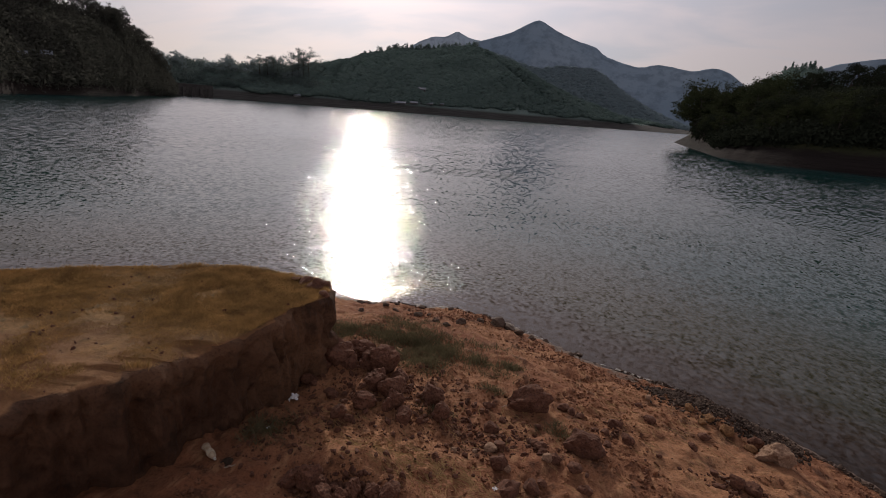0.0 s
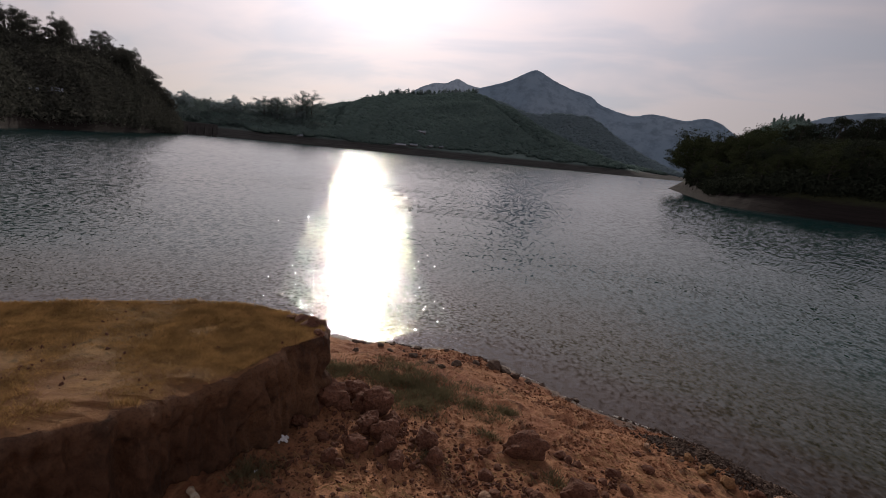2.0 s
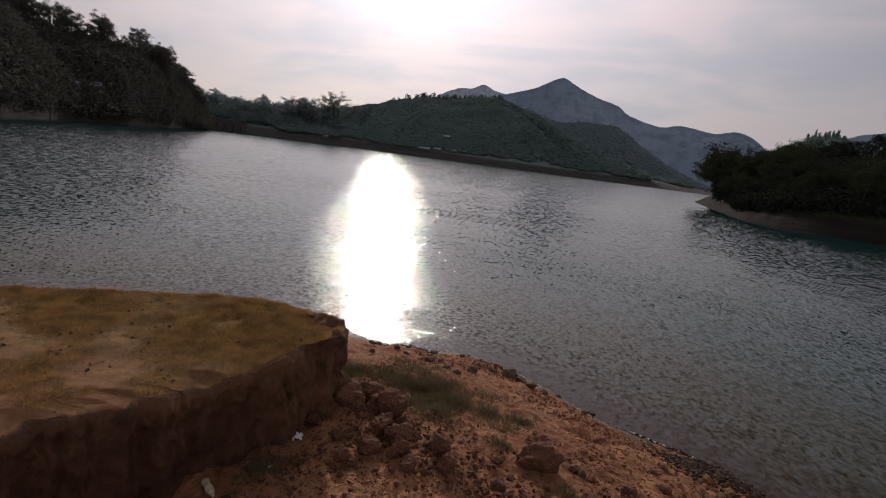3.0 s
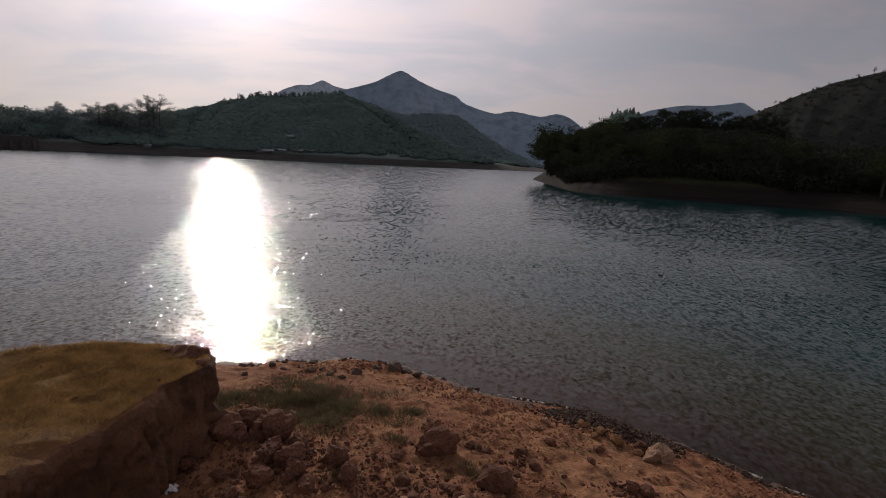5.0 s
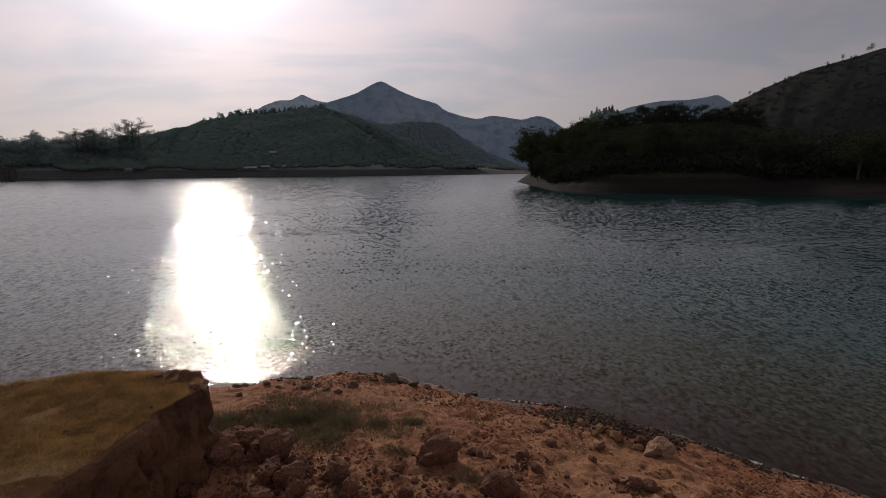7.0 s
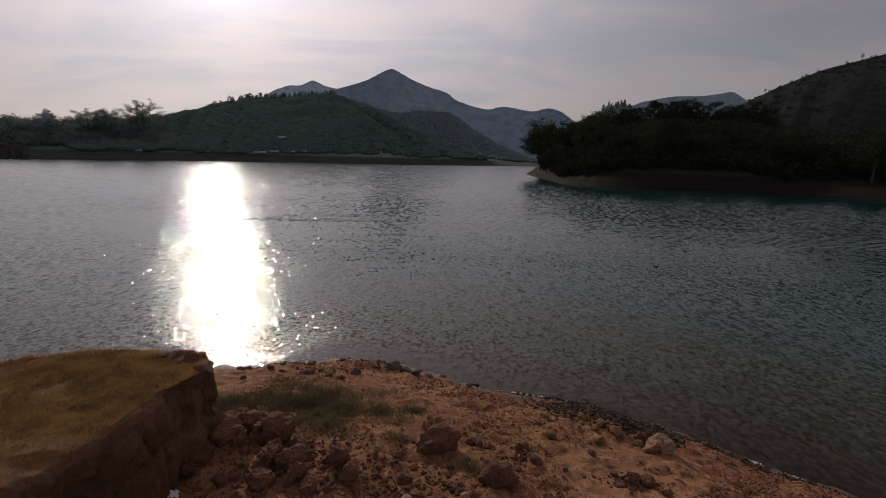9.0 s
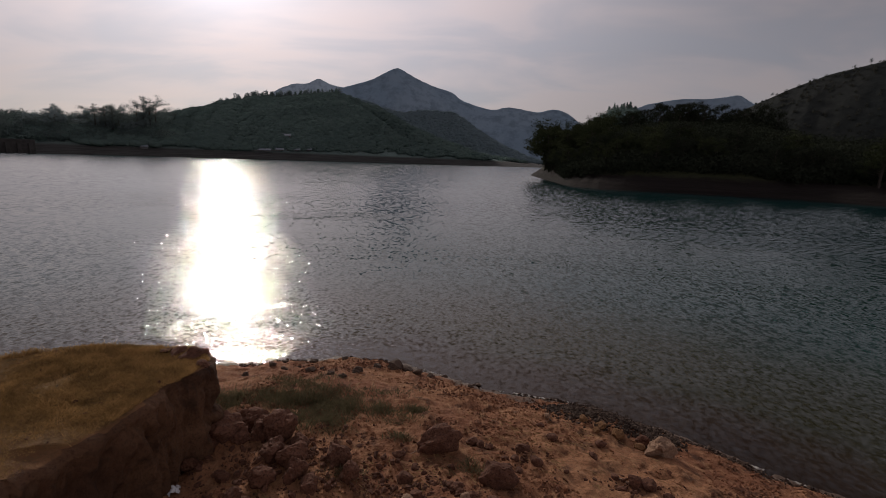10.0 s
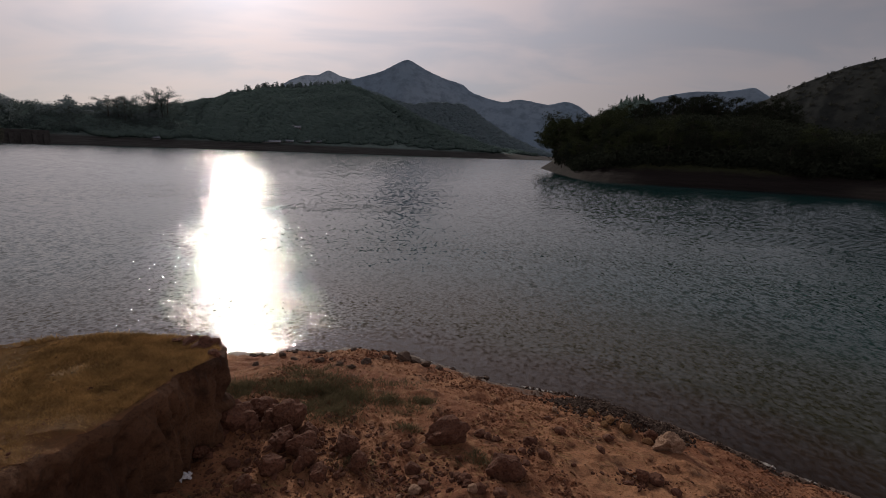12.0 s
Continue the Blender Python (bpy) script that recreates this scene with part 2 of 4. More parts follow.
    slope = n.add("ShaderNodeVectorMath", {0: slope, "Scale": much}, operation="SCALE").outputs[0]
    # the ripples run in and lean towards the near shore
    seaward = n.add("ShaderNodeVectorMath", {0: n.place}, operation="NORMALIZE").outputs[0]
    back = n.math("MAXIMUM", n.add("ShaderNodeVectorMath", {0: slope, 1: seaward}, operation="DOT_PRODUCT").outputs["Value"], 0.0)
    lean = n.math("SUBTRACT", n.span(off, 2.0, 70.0, -0.01, -0.05), n.math("MULTIPLY", back, n.span(off, 0.0, 30.0, 0.65, 0.9)))
    slope = n.add("ShaderNodeVectorMath", {0: slope, 1: n.add("ShaderNodeVectorMath", {0: seaward, "Scale": lean}, operation="SCALE").outputs[0]}, operation="ADD").outputs[0]
    slope = n.add("ShaderNodeVectorMath", {0: slope, 1: n.add("ShaderNodeCombineXYZ", {0: 0.0, 1: rows_y, 2: 1.0}).outputs[0]}, operation="ADD").outputs[0]
    normal = n.add("ShaderNodeVectorMath", {0: slope}, operation="NORMALIZE").outputs[0]
    body = n.add("ShaderNodeBsdfDiffuse", {"Color": c})
    clear = n.add("ShaderNodeBsdfTransparent", {"Color": (0.42, 0.34, 0.25, 1)})
    depth = n.add("ShaderNodeMixShader", {0: n.span(reach, -0.6, 3.2, 0.25, 1.0), 1: clear.outputs[0], 2: body.outputs[0]})
    gloss = n.add("ShaderNodeBsdfGlossy", {"Color": (0.93, 0.93, 0.93, 1), "Roughness": n.span(off, 15.0, 110.0, 0.068, 0.13), "Normal": normal}, distribution="BECKMANN")
    skin = n.add("ShaderNodeFresnel", {"IOR": 1.333, "Normal": normal}).outputs[0]
    surface = n.add("ShaderNodeMixShader", {0: skin, 1: depth.outputs[0], 2: gloss.outputs[0]})
    n.tree.links.new(surface.outputs[0], n.out.inputs["Surface"])
    return m


def plain_material(name, color, rough=0.7, grain=0.25, scale=30.0, metal=0.0):
    m, n = material(name)
    where = n.add("ShaderNodeTexCoord").outputs["Object"]
    a = n.noise(where, scale, 4.0, 0.6)
    c = n.mix(n.span(a, 0.35, 0.7, 0.0, 1.0), color, tuple(k * (1 - grain) for k in color))
    dress(n, c, rough, a, 0.003, 0.5)
    n.bsdf.inputs["Metallic"].default_value = metal
    return m


SOIL, BANK_EARTH, WATER = soil_material(), bank_material(), water_material()
CLOD = stone_material("dried clod of laterite", (0.030, 0.013, 0.008), (0.090, 0.039, 0.025), (0.150, 0.069, 0.043))
EARTH_CRUMB = stone_material("crumbled earth", (0.045, 0.020, 0.012), (0.135, 0.058, 0.034), (0.22, 0.105, 0.060))
DARK_STONE = stone_material("damp dark stone", (0.020, 0.013, 0.010), (0.060, 0.040, 0.030), (0.112, 0.074, 0.053))
PALE_STONE = stone_material("pale quartz stone", (0.11, 0.058, 0.036), (0.21, 0.122, 0.078), (0.30, 0.195, 0.130))
OCHRE_STONE = stone_material("ochre stone", (0.07, 0.034, 0.016), (0.165, 0.082, 0.036), (0.225, 0.120, 0.054))
NEAR_LEAF = leaf_material("broad leaves", (0.020, 0.027, 0.014), (0.050, 0.058, 0.030), 0.2)
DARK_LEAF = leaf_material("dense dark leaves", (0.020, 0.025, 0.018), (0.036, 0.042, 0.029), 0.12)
# far leaves, gums and steep hill: air haze is painted into these colours
FAR_HAZE_LEAF = leaf_material("haze-tinted far wood leaves", (0.105, 0.155, 0.145), (0.150, 0.208, 0.190), 0.5, 0.03)
HAZY_LEAF = leaf_material("haze-tinted far tree leaves", (0.150, 0.190, 0.202), (0.180, 0.222, 0.230), 0.5)
SPUR_LEAF = leaf_material("haze-tinted spur wood leaves", (0.185, 0.247, 0.276), (0.205, 0.268, 0.296), 0.5)
GUM_HAZE_LEAF = leaf_material("haze-tinted gum leaves", (0.078, 0.104, 0.102), (0.092, 0.118, 0.114), 0.5)
HILL_HAZE_LEAF = leaf_material("haze-tinted hill wood leaves", (0.046, 0.050, 0.043), (0.082, 0.082, 0.070), 0.35)
DRY_GRASS = leaf_material("dry turf blades", (0.112, 0.073, 0.032), (0.44, 0.270, 0.112), 0.45, 3.4)
STRAW = leaf_material("dry straw", (0.22, 0.14, 0.065), (0.42, 0.29, 0.14), 0.1, 3.0)
HERB = leaf_material("grey-green herbs", (0.100, 0.086, 0.050), (0.190, 0.160, 0.092), 0.3)
BARK = plain_material("bark", (0.055, 0.045, 0.038), 0.9, 0.5, 6.0)


# ---- building helpers ----
def mesh_of(name, verts, faces, smooth_shade=False):
    """A mesh from arrays; every face has the same number of corners."""
    me = bpy.data.meshes.new(name)
    verts, faces = np.asarray(verts, np.float32), np.asarray(faces, np.int32)
    k = faces.shape[1]
    me.vertices.add(len(verts))
    me.vertices.foreach_set("co", verts.ravel())
    me.loops.add(faces.size)
    me.loops.foreach_set("vertex_index", faces.ravel())
    me.polygons.add(len(faces))
    me.polygons.foreach_set("loop_start", np.arange(0, faces.size, k, dtype=np.int32))
    me.polygons.foreach_set("use_smooth", np.full(len(faces), smooth_shade))
    me.update(calc_edges=True)
    return me


def number_layer(me, name, values):
    me.attributes.new(name, "FLOAT", "POINT").data.foreach_set("value", np.asarray(values, np.float32).ravel())


def quads(rows, cols, wrap=False):
    i, j = np.meshgrid(np.arange(rows - 1), np.arange(cols if wrap else cols - 1), indexing="ij")
    a, b = i * cols + j, i * cols + (j + 1) % cols
    return np.stack([a, b, b + cols, a + cols], -1).reshape(-1, 4)


def thing(name, me, mat, label, category, kind="", group=""):
    me.materials.append(mat)
    return tagged(new(name, me), label, category, group, kind)


def empty_thing(name, label, category, group=""):
    return tagged(new(name), label, category, group)


def part(name, data, mat, parent, label=""):
    """One mesh object under a thing or a part, from a bmesh or a mesh."""
    if isinstance(data, bmesh.types.BMesh):
        me = bpy.data.meshes.new(name)
        data.to_mesh(me)
        data.free()
    else:
        me = data
    if not me.materials:
        me.materials.append(mat)
    ob = new(name, me)
    ob.parent = parent
    return tagged(ob, label)


def ball(level):
    bm = bmesh.new()
    bmesh.ops.create_icosphere(bm, subdivisions=level, radius=1.0)
    v = np.array([q.co[:] for q in bm.verts])
    f = np.array([[q.index for q in face.verts] for face in bm.faces])
    bm.free()
    return v, f


def stone_mesh(name, level, seed, flat=0.7, rugged=0.22, blocky=0.0, grain=0.07):
    """A broken stone: a ball cut by chance planes, then roughened."""
    rng = np.random.default_rng(seed)
    v, f = ball(level)
    for k in range(10):
        d = rng.normal(size=3)
        d /= np.linalg.norm(d)
        over = np.maximum(v @ d - (0.58 + 0.32 * rng.random()), 0)
        v = v - over[:, None] * d * (0.75 + blocky)
    n1 = np.array([noise.fractal(Vector(p) * 1.4 + Vector((seed * 3.7, seed, 0)), 1.0, 2.0, 5) for p in v])
    n2 = np.array([noise.hetero_terrain(Vector(p) * 5.0 + Vector((seed, 0, seed * 1.9)), 0.9, 2.0, 3, 0.5) for p in v])
    v = v * (1 + rugged * n1 + grain * (n2 - n2.mean()))[:, None] * np.array([1.15, 0.95, flat * 1.15])
    return mesh_of(name, v, f, False)


def leaf_cards(rng, centres, radii, count, size, flat=0.8):
    """Small crossed leaf sprays spread through round clumps."""
    c = np.repeat(np.asarray(centres, float), count, axis=0)
    r = np.repeat(np.broadcast_to(np.asarray(radii, float), (len(centres),)), count)
    d = rng.normal(size=c.shape)
    d /= np.linalg.norm(d, axis=1)[:, None]
    out = rng.random(len(c)) ** 0.45
    p = c + d * (r * out)[:, None] * np.array([1, 1, flat])
    a = rng.normal(size=c.shape)
    a /= np.linalg.norm(a, axis=1)[:, None]
    b = np.cross(a, rng.normal(size=c.shape))
    b /= np.linalg.norm(b, axis=1)[:, None]
    s = (size * (0.6 + 0.8 * rng.random(len(c))))[:, None]
    v = np.stack([p - a * s, p + b * s * 0.45, p + a * s, p - b * s * 0.45], 1).reshape(-1, 3)
    return v, np.arange(len(v)).reshape(-1, 4)


def tube(bm, path, radii, sides=7):
    rings = []
    for k, (p, r) in enumerate(zip(path, radii)):
        p = Vector(p)
        fwd = (Vector(path[min(k + 1, len(path) - 1)]) - Vector(path[max(k - 1, 0)])).normalized()
        side = fwd.orthogonal().normalized()
        other = fwd.cross(side)
        rings.append([bm.verts.new(p + (side * math.cos(q) + other * math.sin(q)) * r) for q in (2 * math.pi * i / sides for i in range(sides))])
    for lo, hi in zip(rings[:-1], rings[1:]):
        for i in range(sides):
            bm.faces.new((lo[i], lo[(i + 1) % sides], hi[(i + 1) % sides], hi[i]))
    bm.faces.new(rings[-1])
    bm.faces.new(rings[0][::-1])


def bearing(az, d):
    return np.array([d * math.sin(radians(az)), d * math.cos(radians(az))])


# ---- shape of the land ----
SHORE = [(-400, -260), (-60, -30), (-26, -3), (-15, 6.5), (-9, 9.8), (-4.1, 10.25), (-2.6, 10.7), (-1.3, 10.7), (0.5, 9.75),
         (1.4, 9.35), (2.4, 9.15), (3.25, 8.75), (3.8, 8.3), (4.2, 7.85), (4.65, 7.5), (5.2, 7.1), (5.9, 6.5), (8.4, 4.4), (14, -3), (60, -60), (400, -300)]


def smooth(a, b, x):
    k = np.clip((np.asarray(x, float) - a) / (b - a), 0, 1)
    return k * k * (3 - 2 * k)


def lattice(ix, iy, seed):
    n = (ix.astype(np.int64) * 374761393 + iy.astype(np.int64) * 668265263 + seed * 974634777) & 0xFFFFFFFF
    n = ((n ^ (n >> 13)) * 1274126177) & 0xFFFFFFFF
    return ((n ^ (n >> 16)) & 0xFFFF) / 32767.5 - 1


def relief(x, y, seed=0, octaves=3):
    """Smooth random relief between about -1 and 1."""
    x, y = np.asarray(x, float), np.asarray(y, float)
    total, gain = np.zeros(np.broadcast(x, y).shape), 1.0
    for k in range(octaves):
        ix, iy = np.floor(x), np.floor(y)
        fx, fy = x - ix, y - iy
        fx, fy = fx * fx * (3 - 2 * fx), fy * fy * (3 - 2 * fy)
        a, b = lattice(ix, iy, seed + k), lattice(ix + 1, iy, seed + k)
        c, d = lattice(ix, iy + 1, seed + k), lattice(ix + 1, iy + 1, seed + k)
        total += gain * ((a * (1 - fx) + b * fx) * (1 - fy) + (c * (1 - fx) + d * fx) * fy)
        x, y, gain = x * 2.03 + 17.1, y * 2.03 + 5.7, gain * 0.5
    return total


def inland(x, y):
    """Metres from the waterline, positive on land."""
    best, side = np.full(np.shape(x), 1e9), np.zeros(np.shape(x))
    for (ax, ay), (bx, by) in zip(SHORE[:-1], SHORE[1:]):
        dx, dy = bx - ax, by - ay
        k = np.clip(((x - ax) * dx + (y - ay) * dy) / (dx * dx + dy * dy), 0, 1)
        ox, oy = x - ax - k * dx, y - ay - k * dy
        d = np.hypot(ox, oy)
        nearer = d < best
        best = np.where(nearer, d, best)
        side = np.where(nearer, np.sign(dy * ox - dx * oy), side)
    return best * side


def land(x, y, rough=1.0):
    """Height of the ground by the lake."""
    x, y = np.asarray(x, float), np.asarray(y, float)
    d = inland(x, y) + 0.12 * rough * relief(x * 1.1, y * 1.1, 40, 2) * smooth(30, 10, np.hypot(x, y))
    dry = 1.05 * (1 - np.exp(-np.maximum(d, 0) / 3.0)) + 0.02 * np.maximum(d - 9, 0)
    wet = -0.13 * np.maximum(-d, 0) - 0.10 * np.maximum(-d - 2.5, 0)
    z = np.where(d > 0, dry, np.maximum(wet, -5.0))
    r = np.hypot(x, y)
    z = z + 2.1 * np.exp(-((x * x + (y + 0.6) ** 2) / 4.4)) * (d > 0)
    z = z + 0.14 * np.exp(-(((x + 1.9) / 0.7) ** 2 + ((y - 5.6) / 0.6) ** 2)) + 0.26 * np.exp(-(((x + 2.85) / 0.38) ** 2 + ((y - 5.75) / 0.36) ** 2))
    z = z + 0.14 * np.exp(-(((x - 3.4) / 0.8) ** 2 + ((y - 7.7) / 0.5) ** 2))
    z = z + 0.20 * np.exp(-(((x + 1.75) / 0.42) ** 2 + ((y - 3.98) / 0.26) ** 2)) - 0.10 * np.exp(-(((x + 1.75) / 0.5) ** 2 + ((y - 3.55) / 0.18) ** 2))
    near = smooth(30, 12, r) * smooth(-0.6, 0.5, d)
    z = z + rough * near * (0.05 * relief(x * 1.4, y * 1.4, 3, 3) + 0.045 * np.abs(relief(x * 3.1, y * 3.1, 6, 3)) + 0.016 * relief(x * 8, y * 8, 9, 3))
    return np.where(r > 1150, 2.0, z)


BANK_TOP = 2.135


# ---- the near ground, one sheet to the horizon ----
def build_ground():
    az = np.radians(np.concatenate([np.arange(-180, -72, 4.0), np.arange(-72, 62, 0.3), np.arange(62, 180, 4.0)]))
    r = np.concatenate([[0.02], np.arange(0.4, 3.2, 0.25), np.arange(3.3, 12.5, 0.034), 12.5 * 1.07 ** np.arange(88)])
    r = r[r < 4800]
    rr, aa = np.meshgrid(r, az, indexing="ij")
    x, y = rr * np.sin(aa), rr * np.cos(aa)
    z = land(x, y)
    me = mesh_of("ground", np.stack([x, y, z], -1).reshape(-1, 3), quads(len(r), len(az), True), True)
    thing("ground", me, SOIL, "dry reddish-brown lakeside earth strewn with clods and stones", "ground", "structure")


def build_lake():
    az = np.radians(np.concatenate([np.arange(-180, -72, 6.0), np.arange(-72, 62, 0.8), np.arange(62, 180, 6.0)]))
    r = np.concatenate([np.arange(5.0, 24, 0.12), 24 * 1.06 ** np.arange(70)])
    r = r[r < 1300]
    rr, aa = np.meshgrid(r, az, indexing="ij")
    x, y = rr * np.sin(aa), rr * np.cos(aa)
    away = -inland(x, y)
    keep = away > -1.5
    f = quads(len(r), len(az), True)
    f = f[keep.ravel()[f].any(1)]
    me = mesh_of("water", np.stack([x, y, np.zeros_like(x)], -1).reshape(-1, 3), f, True)
    number_layer(me, "offshore", np.clip(away, -2, 400))
    thing("water", me, WATER, "wide lake with small ripples, brownish at the edge, glittering under the sun", "lake", "structure")


build_ground()
build_lake()

# ---- the turf-topped bank with its broken face ----
BANK = [(-7.4, -4.5), (-5.4, -1.2), (-4.6, 0.7), (-3.98, 2.15), (-3.76, 2.6), (-3.58, 3.05), (-3.42, 3.45), (-3.24, 4.1), (-3.18, 4.55), (-3.13, 4.92), (-3.02, 5.28), (-2.95, 5.65), (-3.16, 5.98),
        (-3.52, 6.20), (-4.2, 6.16), (-5.0, 5.98), (-5.7, 5.62), (-6.34, 5.2), (-7.31, 4.4), (-9.5, 2.8), (-12.5, -0.5), (-13, -4.5), (-10, -7)]


def closed_curve(points, steps):
    p = np.array(points, float)
    n, out = len(p), []
    for i in range(n):
        a, b, c, d = p[i - 1], p[i], p[(i + 1) % n], p[(i + 2) % n]
        k = steps if 1 <= i <= 18 else 8
        for t in np.arange(k) / k:
            out.append(0.5 * (2 * b + (c - a) * t + (2 * a - 5 * b + 4 * c - d) * t * t + (3 * b - a - 3 * c + d) * t ** 3))
    return np.array(out)


def bank_top(x, y):
    x, y = np.asarray(x, float), np.asarray(y, float)
    return BANK_TOP + 0.045 * relief(x * 0.8, y * 0.8, 60, 3) + 0.012 * relief(x * 7, y * 7, 66, 2)


def build_bank():
    edge = closed_curve(BANK, 44)
    n = len(edge)
    along = np.concatenate([[0], np.cumsum(np.linalg.norm(np.diff(edge, axis=0), axis=1))])
    tangent = np.roll(edge, -1, axis=0) - np.roll(edge, 1, axis=0)
    out = np.stack([tangent[:, 1], -tangent[:, 0]], -1)
    out /= np.linalg.norm(out, axis=1)[:, None]
    centre = np.array([-7.0, 1.6])
    out *= np.sign(((edge - centre) * out).sum(1))[:, None]
    lip = edge + out * (0.09 * relief(along * 1.6, 0 * along, 70, 3) + 0.05 * relief(along * 6, 0 * along, 75, 3))[:, None]
    rows, turf = [], []
    inner = lip - out * 0.10
    shoulder = 0.075 * smooth(4.9, 3.6, edge[:, 1]) * smooth(-4.6, -4.0, edge[:, 0])
    for s in np.linspace(0.03, 1, 62) ** 0.75:
        p = centre + s * (inner - centre)
        near = np.linalg.norm(inner - p, axis=1)
        rows.append(np.column_stack([p, bank_top(p[:, 0], p[:, 1]) - shoulder * smooth(0.45, 0.0, near)]))
        worn = 0.05 + 0.62 * smooth(1.6, 5.2, p[:, 1] - 0.15 * (p[:, 0] + 4)) + 0.12 * smooth(-4.5, -7.5, p[:, 0])
        # the lip drops to the face's shade-darkened colour
        turf.append(worn * smooth(-0.04, 0.10, near + 0.1 * relief(p[:, 0] * 4, p[:, 1] * 4, 78, 2)) + 0.04 + 0.06 * smooth(0.02, 0.16, near))
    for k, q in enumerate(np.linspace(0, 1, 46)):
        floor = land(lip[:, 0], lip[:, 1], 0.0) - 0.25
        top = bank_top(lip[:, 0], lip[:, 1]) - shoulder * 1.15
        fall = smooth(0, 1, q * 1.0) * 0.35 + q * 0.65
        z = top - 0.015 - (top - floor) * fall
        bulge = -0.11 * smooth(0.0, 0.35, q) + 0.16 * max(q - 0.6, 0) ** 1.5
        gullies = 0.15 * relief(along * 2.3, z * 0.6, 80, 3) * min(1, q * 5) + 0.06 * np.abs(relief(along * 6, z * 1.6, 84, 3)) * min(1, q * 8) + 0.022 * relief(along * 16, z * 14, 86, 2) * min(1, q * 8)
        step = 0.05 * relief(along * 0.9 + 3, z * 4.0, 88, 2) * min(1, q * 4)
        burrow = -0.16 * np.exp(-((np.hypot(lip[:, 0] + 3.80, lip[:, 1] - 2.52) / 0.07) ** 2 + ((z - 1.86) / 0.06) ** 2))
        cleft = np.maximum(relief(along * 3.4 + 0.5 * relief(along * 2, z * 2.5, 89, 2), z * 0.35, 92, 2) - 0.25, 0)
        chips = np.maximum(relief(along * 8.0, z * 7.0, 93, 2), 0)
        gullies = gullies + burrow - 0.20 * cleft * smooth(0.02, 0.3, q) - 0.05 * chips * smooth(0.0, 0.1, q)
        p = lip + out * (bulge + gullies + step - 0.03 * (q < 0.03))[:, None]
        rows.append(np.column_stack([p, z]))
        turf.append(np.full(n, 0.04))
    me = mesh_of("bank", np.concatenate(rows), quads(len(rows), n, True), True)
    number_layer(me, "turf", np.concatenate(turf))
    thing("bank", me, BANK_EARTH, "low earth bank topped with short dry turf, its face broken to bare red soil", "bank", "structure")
    return edge


BANK_EDGE = build_bank()


# ---- hills round the lake ----
class Hill:
    """A hillside lofted from its foot at the water to its crest; foot and crest are given by bearing, distance (and height)."""

    def __init__(self, name, label, mat, foot, crest, rugged, seed, rows=46, cols=200, belly=1.0, back=0.5, kind_of="hill"):
        self.foot = np.array([[*bearing(a, d), -0.3] for a, d in foot])
        self.crest = np.array([[*bearing(a, d), h] for a, d, h in crest])
        self.rugged, self.seed, self.belly, self.back = rugged, seed, belly, back
        u, v = np.meshgrid(np.linspace(0, 1, cols), np.linspace(0, 1.35, rows), indexing="ij")
        p = self.at(u.ravel(), v.ravel())
        me = mesh_of(name, p, quads(cols, rows), True)
        thing(name, me, mat, label, kind_of, "structure")

    def line(self, pts, u):
        s = np.linspace(0, 1, len(pts))
        lo = np.array([np.interp(u, s, pts[:, k]) for k in range(3)]).T
        near = [np.array([np.interp(np.clip(u + e, 0, 1), s, pts[:, k]) for k in range(3)]).T for e in (-0.02, 0.02)]
        return 0.5 * lo + 0.25 * near[0] + 0.25 * near[1]

    def at(self, u, v):
        u, v = np.asarray(u, float), np.asarray(v, float)
        a, b = self.line(self.foot, u), self.line(self.crest, u)
        k = np.minimum(v, 1)
        rise = (k ** self.belly) * (1 - 0.25 * k) / 0.75
        p = a + (b - a) * v[:, None]
        size = np.abs(b[:, 2]) + 1
        bump_ = relief(p[:, 0] / (size * 0.9), p[:, 1] / (size * 0.9), self.seed, 4) * size * self.rugged * np.sin(np.pi * np.clip(v, 0, 1)) ** 0.7
        fine = relief(p[:, 0] / (size * 0.12), p[:, 1] / (size * 0.12), self.seed + 9, 3) * size * self.rugged * 0.10 * smooth(0, 0.2, v)
        p[:, 2] = a[:, 2] + (b[:, 2] - a[:, 2]) * rise - np.maximum(v - 1, 0) * size * self.back * 4 + bump_ + fine
        return p


# bare shore strips: shade of the backlit slopes is put into these dark colours
WOODED = slope_material("wooded slope", (0.020, 0.015, 0.0135), (0.022, 0.030, 0.020), (0.036, 0.042, 0.027), (3.0, 4.5), 0.05)
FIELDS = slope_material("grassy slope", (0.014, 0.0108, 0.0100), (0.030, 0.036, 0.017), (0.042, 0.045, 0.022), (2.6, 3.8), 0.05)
# far shore slope: haze lift is painted into its greens and greys
FAR_HAZE_SLOPE = slope_material("haze-tinted far slope", (0.062, 0.062, 0.060), (0.125, 0.175, 0.168), (0.144, 0.194, 0.182), (5.0, 8.0), 0.02, 0.2)
# pasture hill: the shade of its backlit side is put into the colours
MOOR = slope_material("shade-darkened hill pasture", (0.06, 0.055, 0.05), (0.018, 0.022, 0.022), (0.026, 0.029, 0.027), (4, 6), 0.015)
# distance haze painted into the hill and mountain colours, bluer and paler farther off
HAZE_HILL = slope_material("haze-tinted hillside", (0.132, 0.190, 0.218), (0.132, 0.192, 0.221), (0.146, 0.206, 0.235), (4, 6), 0.004, 0.15)
HAZE_MOUNTAIN = slope_material("haze-tinted mountain", (0.163, 0.230, 0.300), (0.158, 0.225, 0.295), (0.198, 0.263, 0.328), (4, 6), 0.002, 0.15)
